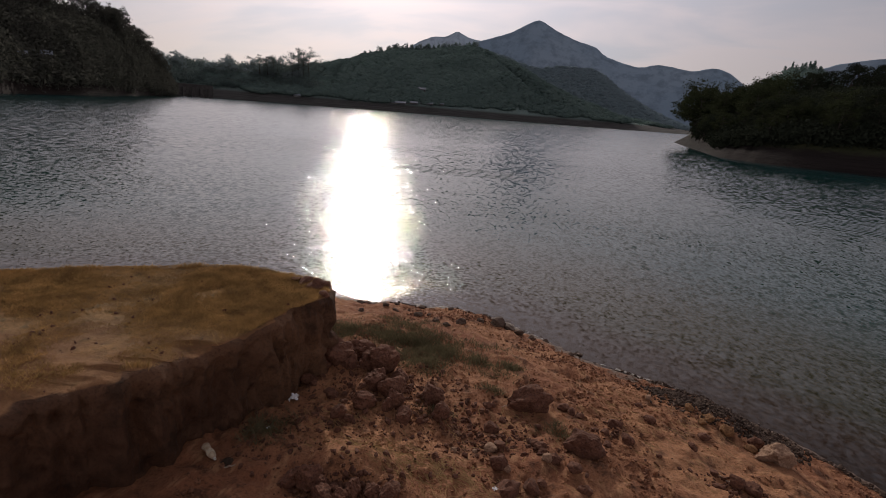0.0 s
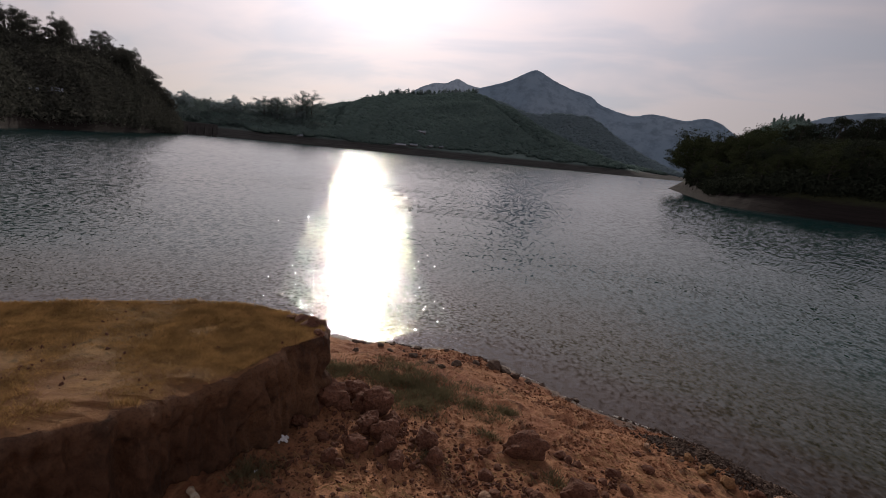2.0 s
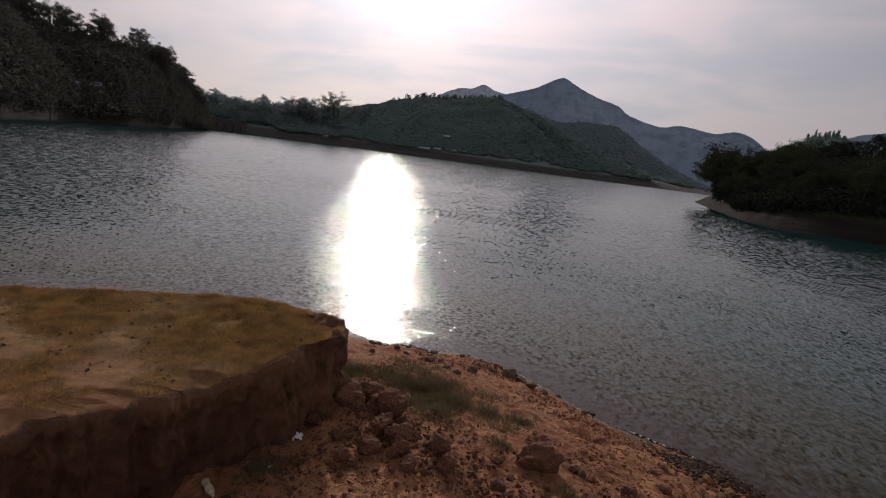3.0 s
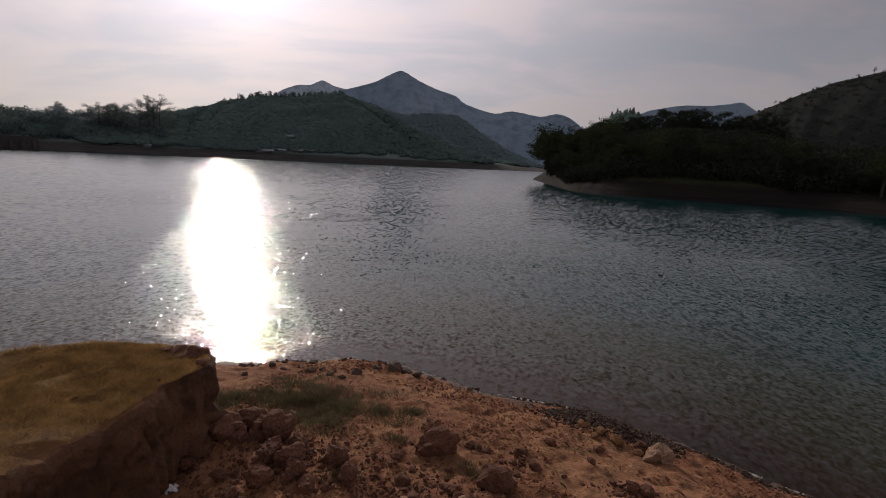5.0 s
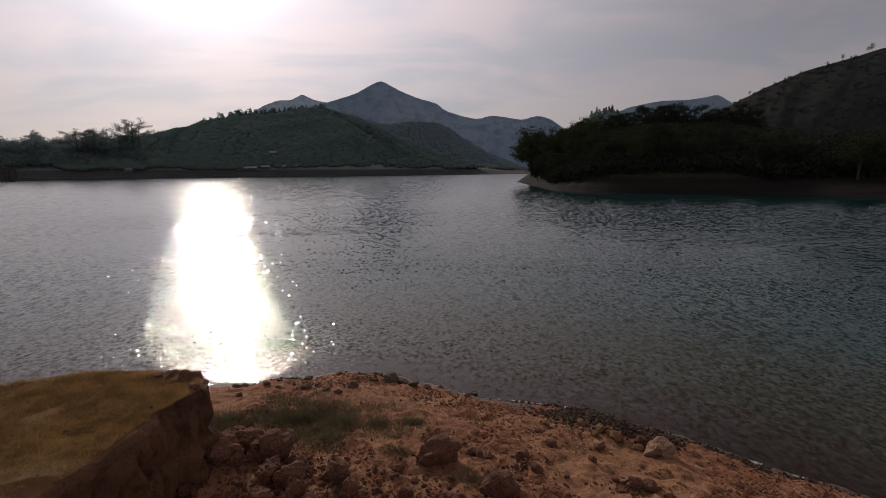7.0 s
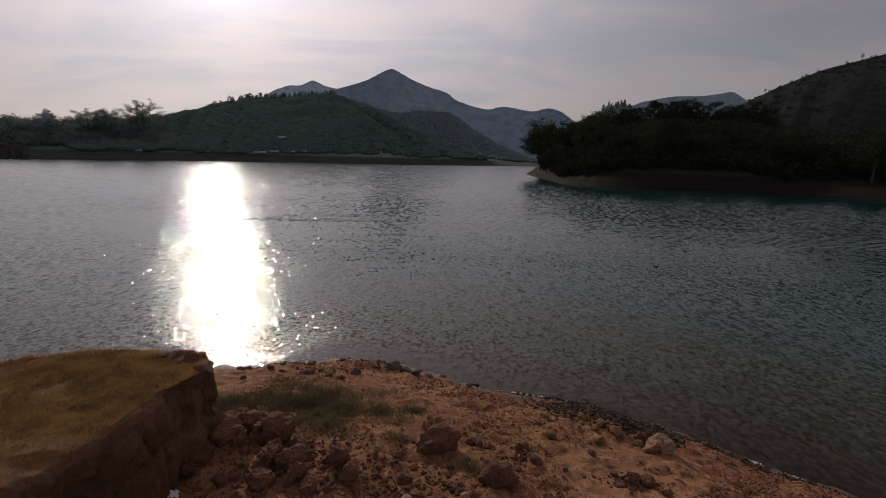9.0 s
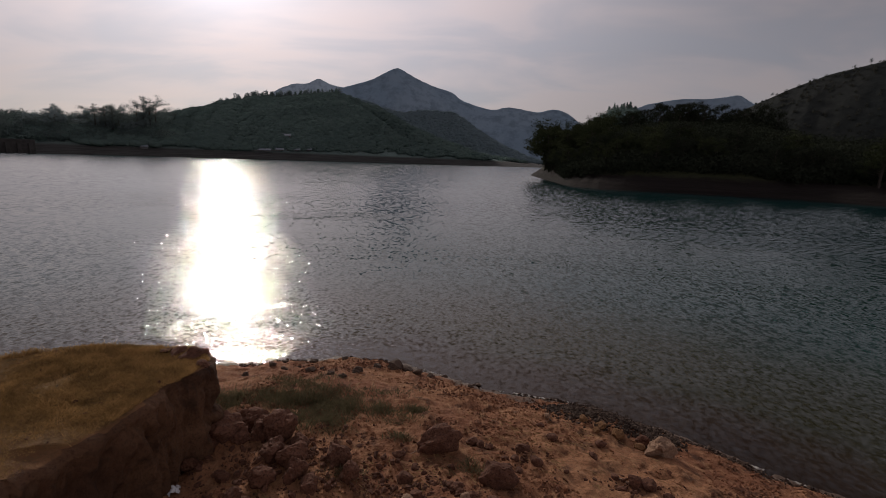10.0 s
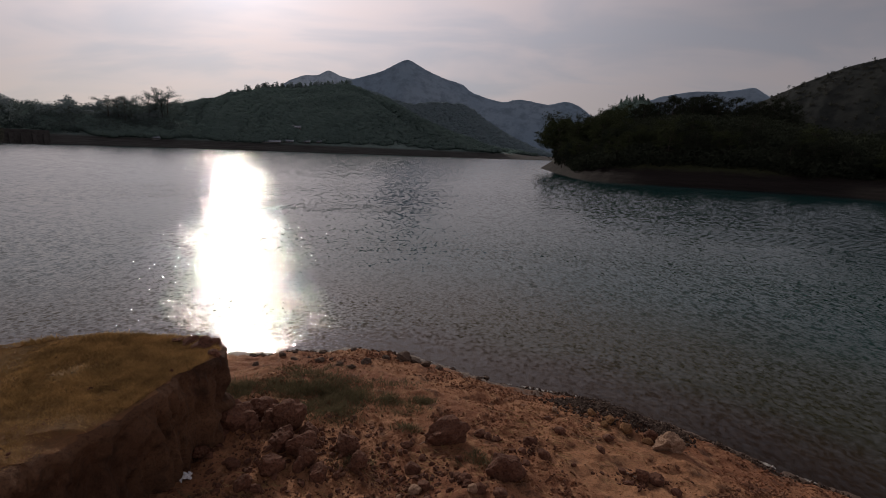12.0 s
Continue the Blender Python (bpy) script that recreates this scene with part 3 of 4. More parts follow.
HAZE_PEAK = slope_material("haze-tinted farthest mountains", (0.286, 0.363, 0.440), (0.286, 0.363, 0.440), (0.308, 0.385, 0.462), (4, 6), 0.003, 0.15)

left_hill = Hill("hill_left", "steep wooded hill rising from the lake shore", WOODED,
                 [(-100, 120), (-80, 110), (-66, 120), (-60.5, 136), (-56.7, 170), (-52.4, 194), (-49.5, 225), (-47.7, 254), (-46.4, 285), (-45, 310), (-44.2, 330)],
                 [(-100, 230, 44), (-80, 225, 42), (-66, 230, 36), (-60.5, 232, 31), (-56.7, 234, 28), (-52.4, 240, 28), (-49.5, 258, 26.5), (-47.7, 285, 23), (-46.4, 312, 16), (-45, 335, 9), (-44.2, 350, 3)], 0.10, 11, belly=0.8)
far_shore = Hill("hill_far_shore", "low far shore rising into a long wooded hill", FAR_HAZE_SLOPE,
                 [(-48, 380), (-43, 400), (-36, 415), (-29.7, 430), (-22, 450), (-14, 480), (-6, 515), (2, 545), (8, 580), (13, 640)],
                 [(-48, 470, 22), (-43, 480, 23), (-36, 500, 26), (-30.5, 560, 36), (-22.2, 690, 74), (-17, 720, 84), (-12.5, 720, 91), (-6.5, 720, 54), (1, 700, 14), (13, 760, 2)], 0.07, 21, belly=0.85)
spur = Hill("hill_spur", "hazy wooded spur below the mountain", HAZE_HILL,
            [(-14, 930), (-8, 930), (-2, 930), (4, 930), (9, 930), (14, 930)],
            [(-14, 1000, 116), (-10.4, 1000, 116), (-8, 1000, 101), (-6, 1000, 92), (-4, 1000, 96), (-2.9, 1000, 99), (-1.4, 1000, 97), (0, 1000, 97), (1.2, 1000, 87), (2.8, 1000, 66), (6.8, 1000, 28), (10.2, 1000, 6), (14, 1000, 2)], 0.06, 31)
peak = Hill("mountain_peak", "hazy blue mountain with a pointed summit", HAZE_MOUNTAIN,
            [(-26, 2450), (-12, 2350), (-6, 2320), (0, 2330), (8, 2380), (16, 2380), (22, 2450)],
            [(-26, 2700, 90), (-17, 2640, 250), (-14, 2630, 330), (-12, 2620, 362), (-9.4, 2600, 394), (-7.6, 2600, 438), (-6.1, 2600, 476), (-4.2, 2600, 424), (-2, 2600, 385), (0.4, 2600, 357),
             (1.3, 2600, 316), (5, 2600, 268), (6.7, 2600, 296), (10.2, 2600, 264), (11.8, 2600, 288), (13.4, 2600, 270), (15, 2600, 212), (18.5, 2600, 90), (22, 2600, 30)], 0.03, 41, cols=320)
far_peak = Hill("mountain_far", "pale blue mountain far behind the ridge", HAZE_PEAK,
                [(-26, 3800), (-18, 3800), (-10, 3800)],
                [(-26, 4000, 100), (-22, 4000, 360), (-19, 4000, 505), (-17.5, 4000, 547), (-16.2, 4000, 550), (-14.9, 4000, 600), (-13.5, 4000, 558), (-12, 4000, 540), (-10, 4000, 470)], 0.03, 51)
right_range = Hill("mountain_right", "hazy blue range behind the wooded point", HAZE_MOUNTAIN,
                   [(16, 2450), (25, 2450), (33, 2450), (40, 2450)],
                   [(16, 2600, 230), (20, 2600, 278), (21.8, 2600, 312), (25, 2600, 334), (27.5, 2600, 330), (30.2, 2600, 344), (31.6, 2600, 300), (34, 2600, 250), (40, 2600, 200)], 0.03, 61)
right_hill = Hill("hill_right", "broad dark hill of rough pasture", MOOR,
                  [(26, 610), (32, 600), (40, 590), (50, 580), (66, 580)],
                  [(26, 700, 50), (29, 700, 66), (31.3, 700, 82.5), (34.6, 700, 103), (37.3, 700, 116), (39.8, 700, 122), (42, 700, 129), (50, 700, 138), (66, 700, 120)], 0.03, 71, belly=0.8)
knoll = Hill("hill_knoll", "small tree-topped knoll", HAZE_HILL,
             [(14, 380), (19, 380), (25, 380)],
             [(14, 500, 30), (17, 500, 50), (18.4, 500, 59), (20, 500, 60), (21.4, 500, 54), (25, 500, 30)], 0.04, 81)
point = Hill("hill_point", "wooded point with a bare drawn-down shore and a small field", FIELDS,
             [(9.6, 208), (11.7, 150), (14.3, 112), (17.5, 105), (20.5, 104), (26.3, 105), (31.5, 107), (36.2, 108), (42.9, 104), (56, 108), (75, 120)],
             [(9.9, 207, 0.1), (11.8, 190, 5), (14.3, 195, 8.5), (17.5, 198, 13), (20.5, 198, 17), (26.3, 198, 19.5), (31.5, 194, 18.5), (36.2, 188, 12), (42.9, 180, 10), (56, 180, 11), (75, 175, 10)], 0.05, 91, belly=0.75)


# ---- trees ----
def make_tree(height, spread, seed, mat, style="round"):
    """A trunk with limbs under a crown of leaf sprays; the base stands at the origin."""
    rng = np.random.default_rng(seed)
    ob = empty_thing("tree", "dark broad-leaved tree on the shore", "tree")
    bm = bmesh.new()
    bend = rng.normal(size=2) * 0.03 * height
    stem = [(bend[0] * k * k, bend[1] * k * k, height * 0.86 * k) for k in np.linspace(0, 1, 7)]
    tube(bm, stem, np.linspace(0.022, 0.006, 7) * height)
    ends = []
    low = {"round": 0.30, "gum": 0.17, "tall": 0.18}[style]
    for k in range(13 if style != "tall" else 16):
        f = low + (0.95 - low) * (k + rng.random()) / (13 if style != "tall" else 16)
        base = np.array([bend[0] * f * f, bend[1] * f * f, height * 0.86 * f])
        a = k * 2.4 + rng.random()
        reach = spread * height * {"round": math.sin(math.pi * min(0.25 + f * 0.7, 1)) ** 0.6, "gum": 0.62 + 0.38 * f, "tall": 1.08 - f}[style] * (0.65 + 0.5 * rng.random())
        tip = base + np.array([math.cos(a) * reach, math.sin(a) * reach, height * {"round": 0.13, "gum": 0.17 - 0.06 * f, "tall": 0.05}[style]])
        mid_p = (base + tip) / 2 + np.array([0, 0, -0.02 * height])
        tube(bm, [base, mid_p, tip], [0.008 * height, 0.005 * height, 0.002 * height], 5)
        ends += [tip, mid_p * 0.35 + tip * 0.65]
    part("trunk", bm, BARK, ob)
    ends.append(np.array(stem[-1]))
    centres = np.array(ends)
    centres = np.concatenate([centres, centres + rng.normal(size=centres.shape) * 0.055 * height])
    radii = height * {"round": 0.105, "gum": 0.098, "tall": 0.07}[style] * (0.7 + 0.6 * rng.random(len(centres)))
    v, f = leaf_cards(rng, centres, radii, 46, height * (0.019 if style != "gum" else 0.014), 0.7 if style != "gum" else 0.65)
    part("crown", mesh_of("crown", v, f), mat, ob)
    return ob


def plant(kinds, spots, label, group, rng, heights):
    """Copies of tree kinds (thing, own height) at points with random size and turn."""
    for k, p in enumerate(spots):
        ob, own = kinds[rng.integers(len(kinds))]
        h = heights[0] + (heights[1] - heights[0]) * rng.random()
        wide = 0.85 + 0.4 * rng.random()
        t = copy_thing(ob, pose(p[0], p[1], p[2] - 0.15, 0, 0, 360 * rng.random()) @ Matrix.Diagonal((h / own * wide, h / own * wide, h / own, 1)))
        tagged(t, label, "tree", group)


def drop_kinds(kinds):
    for ob, own in kinds:
        for o in (*ob.children_recursive, ob):
            bpy.data.objects.remove(o)


def wood(name, hill, n, u_span, v_span, size, cards, card, mat, label, seed, low=2.6, domes=False):
    """A wood of crowns too many to count, over part of a hillside."""
    rng = np.random.default_rng(seed)
    u = u_span[0] + (u_span[1] - u_span[0]) * rng.random(n)
    v = v_span[0] + (v_span[1] - v_span[0]) * rng.random(n)
    p = hill.at(u, v)
    p = p[p[:, 2] > low + 0.4 * low * relief(p[:, 0] / 30, p[:, 1] / 30, seed, 2)]
    r = size * (0.55 + 0.8 * rng.random(len(p)))
    p[:, 2] += r * 0.55
    if domes:
        v0, f0 = ball(1)
        vv = v0[None] * (1 + 0.22 * rng.normal(size=(len(p), len(v0), 1)).clip(-1.5, 1.5)) * r[:, None, None] * np.array([1.4, 1.4, 0.75]) + p[:, None, :]
        ff = (f0[None] + (np.arange(len(p)) * len(v0))[:, None, None]).reshape(-1, 3)
        vv = vv.reshape(-1, 3)
    else:
        vv, ff = leaf_cards(rng, p, r, cards, card, 0.9)
    thing(name, mesh_of(name, vv, ff, domes), mat, label, "wood", "stuff")


def build_woods():
    rng = np.random.default_rng(5)
    broad = [(make_tree(10, 0.34, 100 + k, NEAR_LEAF), 10) for k in range(4)]
    dull = [(make_tree(10, 0.36, 130 + k, HILL_HAZE_LEAF), 10) for k in range(3)]
    dark = [(make_tree(10, 0.36, 120 + k, DARK_LEAF), 10) for k in range(3)]
    far_kinds = [(make_tree(12, 0.30, 140 + k, HAZY_LEAF), 12) for k in range(2)]
    gums = [(make_tree(24, 0.36, 160 + k, GUM_HAZE_LEAF, "gum"), 24) for k in range(3)]
    pines = [(make_tree(12, 0.20, 180 + k, FAR_HAZE_LEAF, "tall"), 12) for k in range(2)]
    # wooded point: a belt above the bare shore, its end taller, and trees along the crest
    u = np.sort(rng.random(64))
    p = point.at(0.12 + 0.83 * u, 0.13 + 0.14 * rng.random(64))
    plant(broad + dark, p, "dense dark broad-leaved tree above the bare shore", "trees of the wooded point", rng, (5.5, 8.5))
    p = point.at(0.085 + 0.03 * rng.random(6), 0.25 + 0.5 * rng.random(6))
    plant(broad, p, "tall broad-leaved tree at the end of the point", "trees at the end of the point", rng, (13, 16.5))
    p = point.at(0.13 + 0.20 * rng.random(22), 0.35 + 0.62 * rng.random(22))
    plant(broad, p, "tall broad-leaved tree at the end of the point", "trees at the end of the point", rng, (8.5, 13.0))
    p = point.at(0.36 + 0.31 * rng.random(28), 0.88 + 0.14 * rng.random(28))
    plant(dark, p, "dark tree on the crest of the point", "trees on the crest", rng, (6.0, 10.0))
    # wooded hill across the bay
    p = left_hill.at(0.24 + 0.68 * np.sort(rng.random(54)), 0.84 + 0.2 * rng.random(54))
    plant(dull, p, "broad-leaved tree on the crest of the steep hill", "trees on the steep hill", rng, (9.0, 13.0))
    # far shore
    p = far_shore.at(0.02 + 0.28 * np.sort(rng.random(60)), 0.35 + 0.65 * rng.random(60))
    plant(far_kinds, p, "hazy tree on the far shore", "trees on the far shore", rng, (7, 13))
    for uu, vv, h in ((0.222, 0.40, 19), (0.236, 0.42, 22), (0.246, 0.40, 23), (0.256, 0.42, 20), (0.283, 0.42, 22), (0.294, 0.42, 25), (0.304, 0.40, 27), (0.314, 0.42, 23)):
        plant(gums, far_shore.at(np.array([uu]), np.array([vv])), "tall spreading gum tree on the far shore", "gum trees", rng, (h - 1, h + 1))
    p = far_shore.at(0.40 + 0.26 * np.sort(rng.random(110)), 0.92 + 0.08 * rng.random(110))
    plant(pines + far_kinds, p, "small tree against the sky on the far ridge", "trees on the far ridge", rng, (5, 10.5))
    p = knoll.at(0.25 + 0.5 * rng.random(14), 0.95 + 0.08 * rng.random(14))
    plant(pines, p, "pine on the far knoll", "pines on the knoll", rng, (4, 8))
    for uu, h in ((0.622, 6), (0.73, 8), (0.715, 6), (0.31, 5)):
        plant(far_kinds, right_hill.at(np.array([uu]), np.array([1.0])), "lone tree on the crest of the pasture hill", "lone trees", rng, (h, h))
    drop_kinds(broad + dark + dull + far_kinds + gums + pines)
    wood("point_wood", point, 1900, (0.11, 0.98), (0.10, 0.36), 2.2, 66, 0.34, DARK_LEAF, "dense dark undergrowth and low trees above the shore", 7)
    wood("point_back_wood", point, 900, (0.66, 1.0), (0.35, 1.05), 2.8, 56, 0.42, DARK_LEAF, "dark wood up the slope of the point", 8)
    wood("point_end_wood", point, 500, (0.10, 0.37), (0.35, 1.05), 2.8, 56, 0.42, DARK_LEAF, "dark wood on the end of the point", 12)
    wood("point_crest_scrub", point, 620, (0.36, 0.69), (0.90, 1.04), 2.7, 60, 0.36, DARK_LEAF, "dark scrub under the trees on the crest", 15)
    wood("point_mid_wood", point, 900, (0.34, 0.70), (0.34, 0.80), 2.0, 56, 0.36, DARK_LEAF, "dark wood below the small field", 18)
    wood("left_wood", left_hill, 3000, (0.12, 0.99), (0.03, 1.03), 3.4, 62, 0.5, HILL_HAZE_LEAF, "dense dark wood covering the steep hill", 9, 0.5)
    wood("far_shore_wood", far_shore, 34000, (0.0, 0.98), (0.05, 1.02), 2.3, 0, 0, FAR_HAZE_LEAF, "hazy wood covering the hill on the far shore", 10, 7.0, True)
    wood("far_shore_sprays", far_shore, 4200, (0.0, 0.98), (0.06, 1.03), 3.4, 30, 0.5, FAR_HAZE_LEAF, "hazy tree tops standing out of the far wood", 13, 7.0)
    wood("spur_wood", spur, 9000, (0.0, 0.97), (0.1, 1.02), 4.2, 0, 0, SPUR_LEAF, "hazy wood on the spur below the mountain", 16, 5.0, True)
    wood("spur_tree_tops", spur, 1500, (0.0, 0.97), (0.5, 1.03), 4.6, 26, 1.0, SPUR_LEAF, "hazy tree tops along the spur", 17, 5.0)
    wood("pasture_scrub", right_hill, 500, (0.1, 0.9), (0.15, 1.0), 1.9, 40, 0.6, HILL_HAZE_LEAF, "dark scrub and small trees dotted over the pasture hill", 20)
    wood("knoll_wood", knoll, 700, (0.05, 0.95), (0.55, 1.03), 2.2, 40, 0.5, FAR_HAZE_LEAF, "hazy wood on the small knoll", 19)
    wood("low_shore_wood", far_shore, 1300, (0.0, 0.34), (0.20, 1.0), 4.6, 60, 0.7, GUM_HAZE_LEAF, "tall hazy wood behind the low shore", 14, 5.5)


build_woods()


# ---- buildings on the far shores ----
ROOF_PALE = plain_material("pale sheet roofing", (0.19, 0.22, 0.26), 0.6, 0.3, 0.8)
WALL_PALE = plain_material("limewashed wall", (0.12, 0.12, 0.12), 0.85, 0.25, 0.6)
WINDOW_DARK = plain_material("dark window glass", (0.03, 0.035, 0.04), 0.15, 0.1, 1.0)


def build_house(name, label, category, x, y, z, long, deep, tall, turn, windows, group=""):
    ob = empty_thing(name, label, category, group)
    bm = bmesh.new()
    bmesh.ops.create_cube(bm, size=1.0, matrix=Matrix.Translation((0, 0, tall / 2)) @ Matrix.Diagonal((long, deep, tall, 1)))
    part("wall", bm, WALL_PALE, ob)
    bm = bmesh.new()
    rise, over = deep * 0.28, 0.5
    for s in (-1, 1):
        lo = [bm.verts.new((e * (long / 2 + over), s * (deep / 2 + over), tall - 0.1 + dz)) for dz in (0, 0.12) for e in (-1, 1)]
        hi = [bm.verts.new((e * (long / 2 + over), 0, tall + rise + dz)) for dz in (0, 0.12) for e in (-1, 1)]
        bm.faces.new((lo[0], lo[1], hi[1], hi[0]))
        bm.faces.new((lo[2], lo[3], hi[3], hi[2]))
        bm.faces.new((lo[0], lo[1], lo[3], lo[2]))
        for e in (0, 1):
            bm.faces.new((lo[e], hi[e], hi[e + 2], lo[e + 2]))
    bmesh.ops.recalc_face_normals(bm, faces=bm.faces)
    part("roof", bm, ROOF_PALE, ob, "pale sheet-metal roof")
    for k in range(windows):
        bm = bmesh.new()
        at = (k + 0.5) / windows * long - long / 2
        bmesh.ops.create_cube(bm, size=1.0, matrix=Matrix.Translation((at, -deep / 2 - 0.02, tall * 0.55)) @ Matrix.Diagonal((min(1.2, long / windows * 0.5), 0.08, tall * 0.38, 1)))
        part("window", bm, WINDOW_DARK, ob)
    ob.matrix_world = pose(x, y, z, 0, 0, turn)


def build_houses():
    def site(hill, u, v):
        p = hill.at(np.array([u]), np.array([v]))[0]
        return p[0], p[1], p[2] - 0.3
    for u, long in ((0.452, 20), (0.478, 12), (0.503, 12), (0.525, 8)):
        build_house("shed", "long low shed with a pale roof near the far shore", "shed", *site(far_shore, u, 0.055), long, 5, 1.2, 20 - 60 * (u - 0.44), 5, "sheds on the far shore")
    build_house("house", "small pale hut above the sheds", "house", *site(far_shore, 0.497, 0.17), 8, 6, 3, 15, 3, "houses on the far shore")
    build_house("house", "small pale house near the gum trees", "house", *site(far_shore, 0.288, 0.085), 5, 4, 1.6, 35, 3, "houses on the far shore")
    build_house("house", "pale house among trees on the far shore", "house", *site(far_shore, 0.205, 0.62), 12, 8, 4, 38, 4, "houses on the far shore")
    for u, v in ((0.545, 0.95), (0.60, 0.95)):
        build_house("house", "small white house under the trees on the crest", "house", *site(point, u, v), 3, 3, 1.7, -28, 2, "houses on the point")
    for u in (0.41, 0.45):
        build_house("shed", "low shed with a pale roof half hidden in the wood", "shed", *site(left_hill, u, 0.30), 6, 4, 1.2, 56, 3, "sheds on the steep hill")


build_houses()


def block(size, centre):
    bm = bmesh.new()
    bmesh.ops.create_cube(bm, size=1.0, matrix=Matrix.Translation(centre) @ Matrix.Diagonal((*size, 1)))
    bmesh.ops.bevel(bm, geom=bm.edges[:], offset=0.12, segments=1, affect="EDGES")
    return bm


def build_dam():
    """A low masonry dam with buttresses across the mouth of a side bay."""
    masonry = plain_material("weathered dark masonry", (0.055, 0.052, 0.050), 0.9, 0.45, 0.5)
    a, b = bearing(-46.2, 372), bearing(-40.7, 384)
    long, turn = float(np.hypot(*(b - a))), math.degrees(math.atan2(b[1] - a[1], b[0] - a[0]))
    ob = empty_thing("dam", "low dark masonry dam with buttresses across a side bay", "dam")
    part("wall", block((long, 4.0, 8.2), (0, 0, 3.1)), masonry, ob)
    part("parapet", block((long, 0.6, 0.9), (0, -1.5, 7.6)), masonry, ob)
    for k in range(7):
        part("buttress", block((2.0, 1.6, 7.0), ((k - 3) * long / 7, -2.7, 2.5)), masonry, ob)
    ob.matrix_world = pose(*((a + b) / 2), 0, 0, 0, turn)


build_dam()


# ---- stones and clods on the slope ----
def on_ground(x, y):
    return float(land(np.array(x), np.array(y)))


CLOD_SHAPES = [stone_mesh("clod", 4, 10 + k, 0.75, 0.25, 0.05, 0.07) for k in range(6)]
STONE_SHAPES = [stone_mesh("stone", 3, 30 + k, 0.72, 0.20, 0.12, 0.05) for k in range(6)]
SHAPE_OF = {}


def lay(spots, shapes, mat, name, label, category, group, rng, sink=0.25, high=1.0):
    """Stones at (x, y, width), each turned and stretched by chance and sunk a little into the ground."""
    for x, y, wide in spots:
        k = int(rng.integers(len(shapes)))
        if (k, name, mat.name) not in SHAPE_OF:
            me = shapes[k].copy()
            me.materials.append(mat)
            SHAPE_OF[(k, name, mat.name)] = me
        ob = new(name, SHAPE_OF[(k, name, mat.name)])
        h = wide * 0.5 * high * (0.85 + 0.4 * rng.random())
        ob.matrix_world = pose(x, y, on_ground(x, y) + h * (0.62 - sink), rng.normal() * 14, rng.normal() * 14, 360 * rng.random()) @ Matrix.Diagonal((wide * 0.52, wide * 0.52, h, 1))
        tagged(ob, label, category, group)


HEAP = [(-2.81, 5.76, 0.43), (-3.01, 5.53, 0.32), (-2.64, 6.19, 0.40), (-2.20, 6.00, 0.40), (-2.10, 5.55, 0.36), (-1.83, 5.40, 0.36), (-2.06, 5.03, 0.32), (-1.71, 5.23, 0.26),
        (-1.75, 5.07, 0.17), (-1.48, 4.98, 0.22), (-2.56, 5.08, 0.19), (-1.85, 5.79, 0.28), (-2.26, 4.70, 0.19), (-2.13, 4.72, 0.14), (-1.26, 5.59, 0.32), (-1.07, 5.31, 0.26),
        (-2.61, 5.72, 0.25), (-3.10, 5.36, 0.25), (-1.28, 5.02, 0.10), (-2.45, 5.95, 0.30), (-2.38, 6.25, 0.26)]
SLOPE = [(-0.19, 6.24, 0.12), (-0.54, 5.94, 0.12), (-0.28, 5.69, 0.12), (-0.38, 5.35, 0.21), (-0.22, 5.00, 0.16), (-0.90, 4.46, 0.10), (-0.18, 4.60, 0.19), (-0.01, 4.29, 0.29),
         (0.23, 4.43, 0.20), (0.33, 4.53, 0.10), (0.27, 5.11, 0.14), (0.30, 5.02, 0.11), (0.44, 4.96, 0.15), (0.19, 5.20, 0.11), (0.68, 4.86, 0.17), (0.81, 4.62, 0.16),
         (0.54, 6.48, 0.18), (0.65, 6.40, 0.13), (0.77, 6.38, 0.14)]
RIGHT = [(0.21, 5.72, 0.10), (0.97, 6.07, 0.10), (1.24, 6.24, 0.19), (1.10, 5.98, 0.12), (1.12, 5.71, 0.11), (1.39, 5.93, 0.16), (1.70, 7.22, 0.12), (1.78, 6.73, 0.16), (2.55, 6.70, 0.16),
         (2.27, 6.22, 0.13), (2.44, 5.80, 0.11), (2.44, 5.57, 0.14), (2.67, 5.70, 0.19), (2.87, 5.70, 0.22), (1.76, 5.75, 0.08), (3.34, 7.03, 0.19), (3.02, 5.45, 0.17), (3.3, 5.3, 0.13)]
PIT = [(-2.10, 3.66, 0.30), (-1.93, 3.60, 0.20), (-1.72, 3.62, 0.16), (-1.55, 3.66, 0.22), (-1.36, 3.70, 0.20), (-1.17, 3.70, 0.24), (-1.28, 3.60, 0.16), (-1.62, 3.52, 0.20), (-2.25, 3.58, 0.22), (-1.80, 3.48, 0.24)]
PALE = [(-0.32, 4.92, 0.15), (-0.74, 4.73, 0.08), (-0.07, 4.59, 0.10), (0.35, 4.89, 0.12), (1.9, 7.6, 0.10), (-0.5, 4.85, 0.07)]
OCHRE = [(2.94, 7.05, 0.20), (2.74, 7.32, 0.20), (2.5, 7.5, 0.15), (2.62, 7.15, 0.12), (3.2, 6.8, 0.16)]
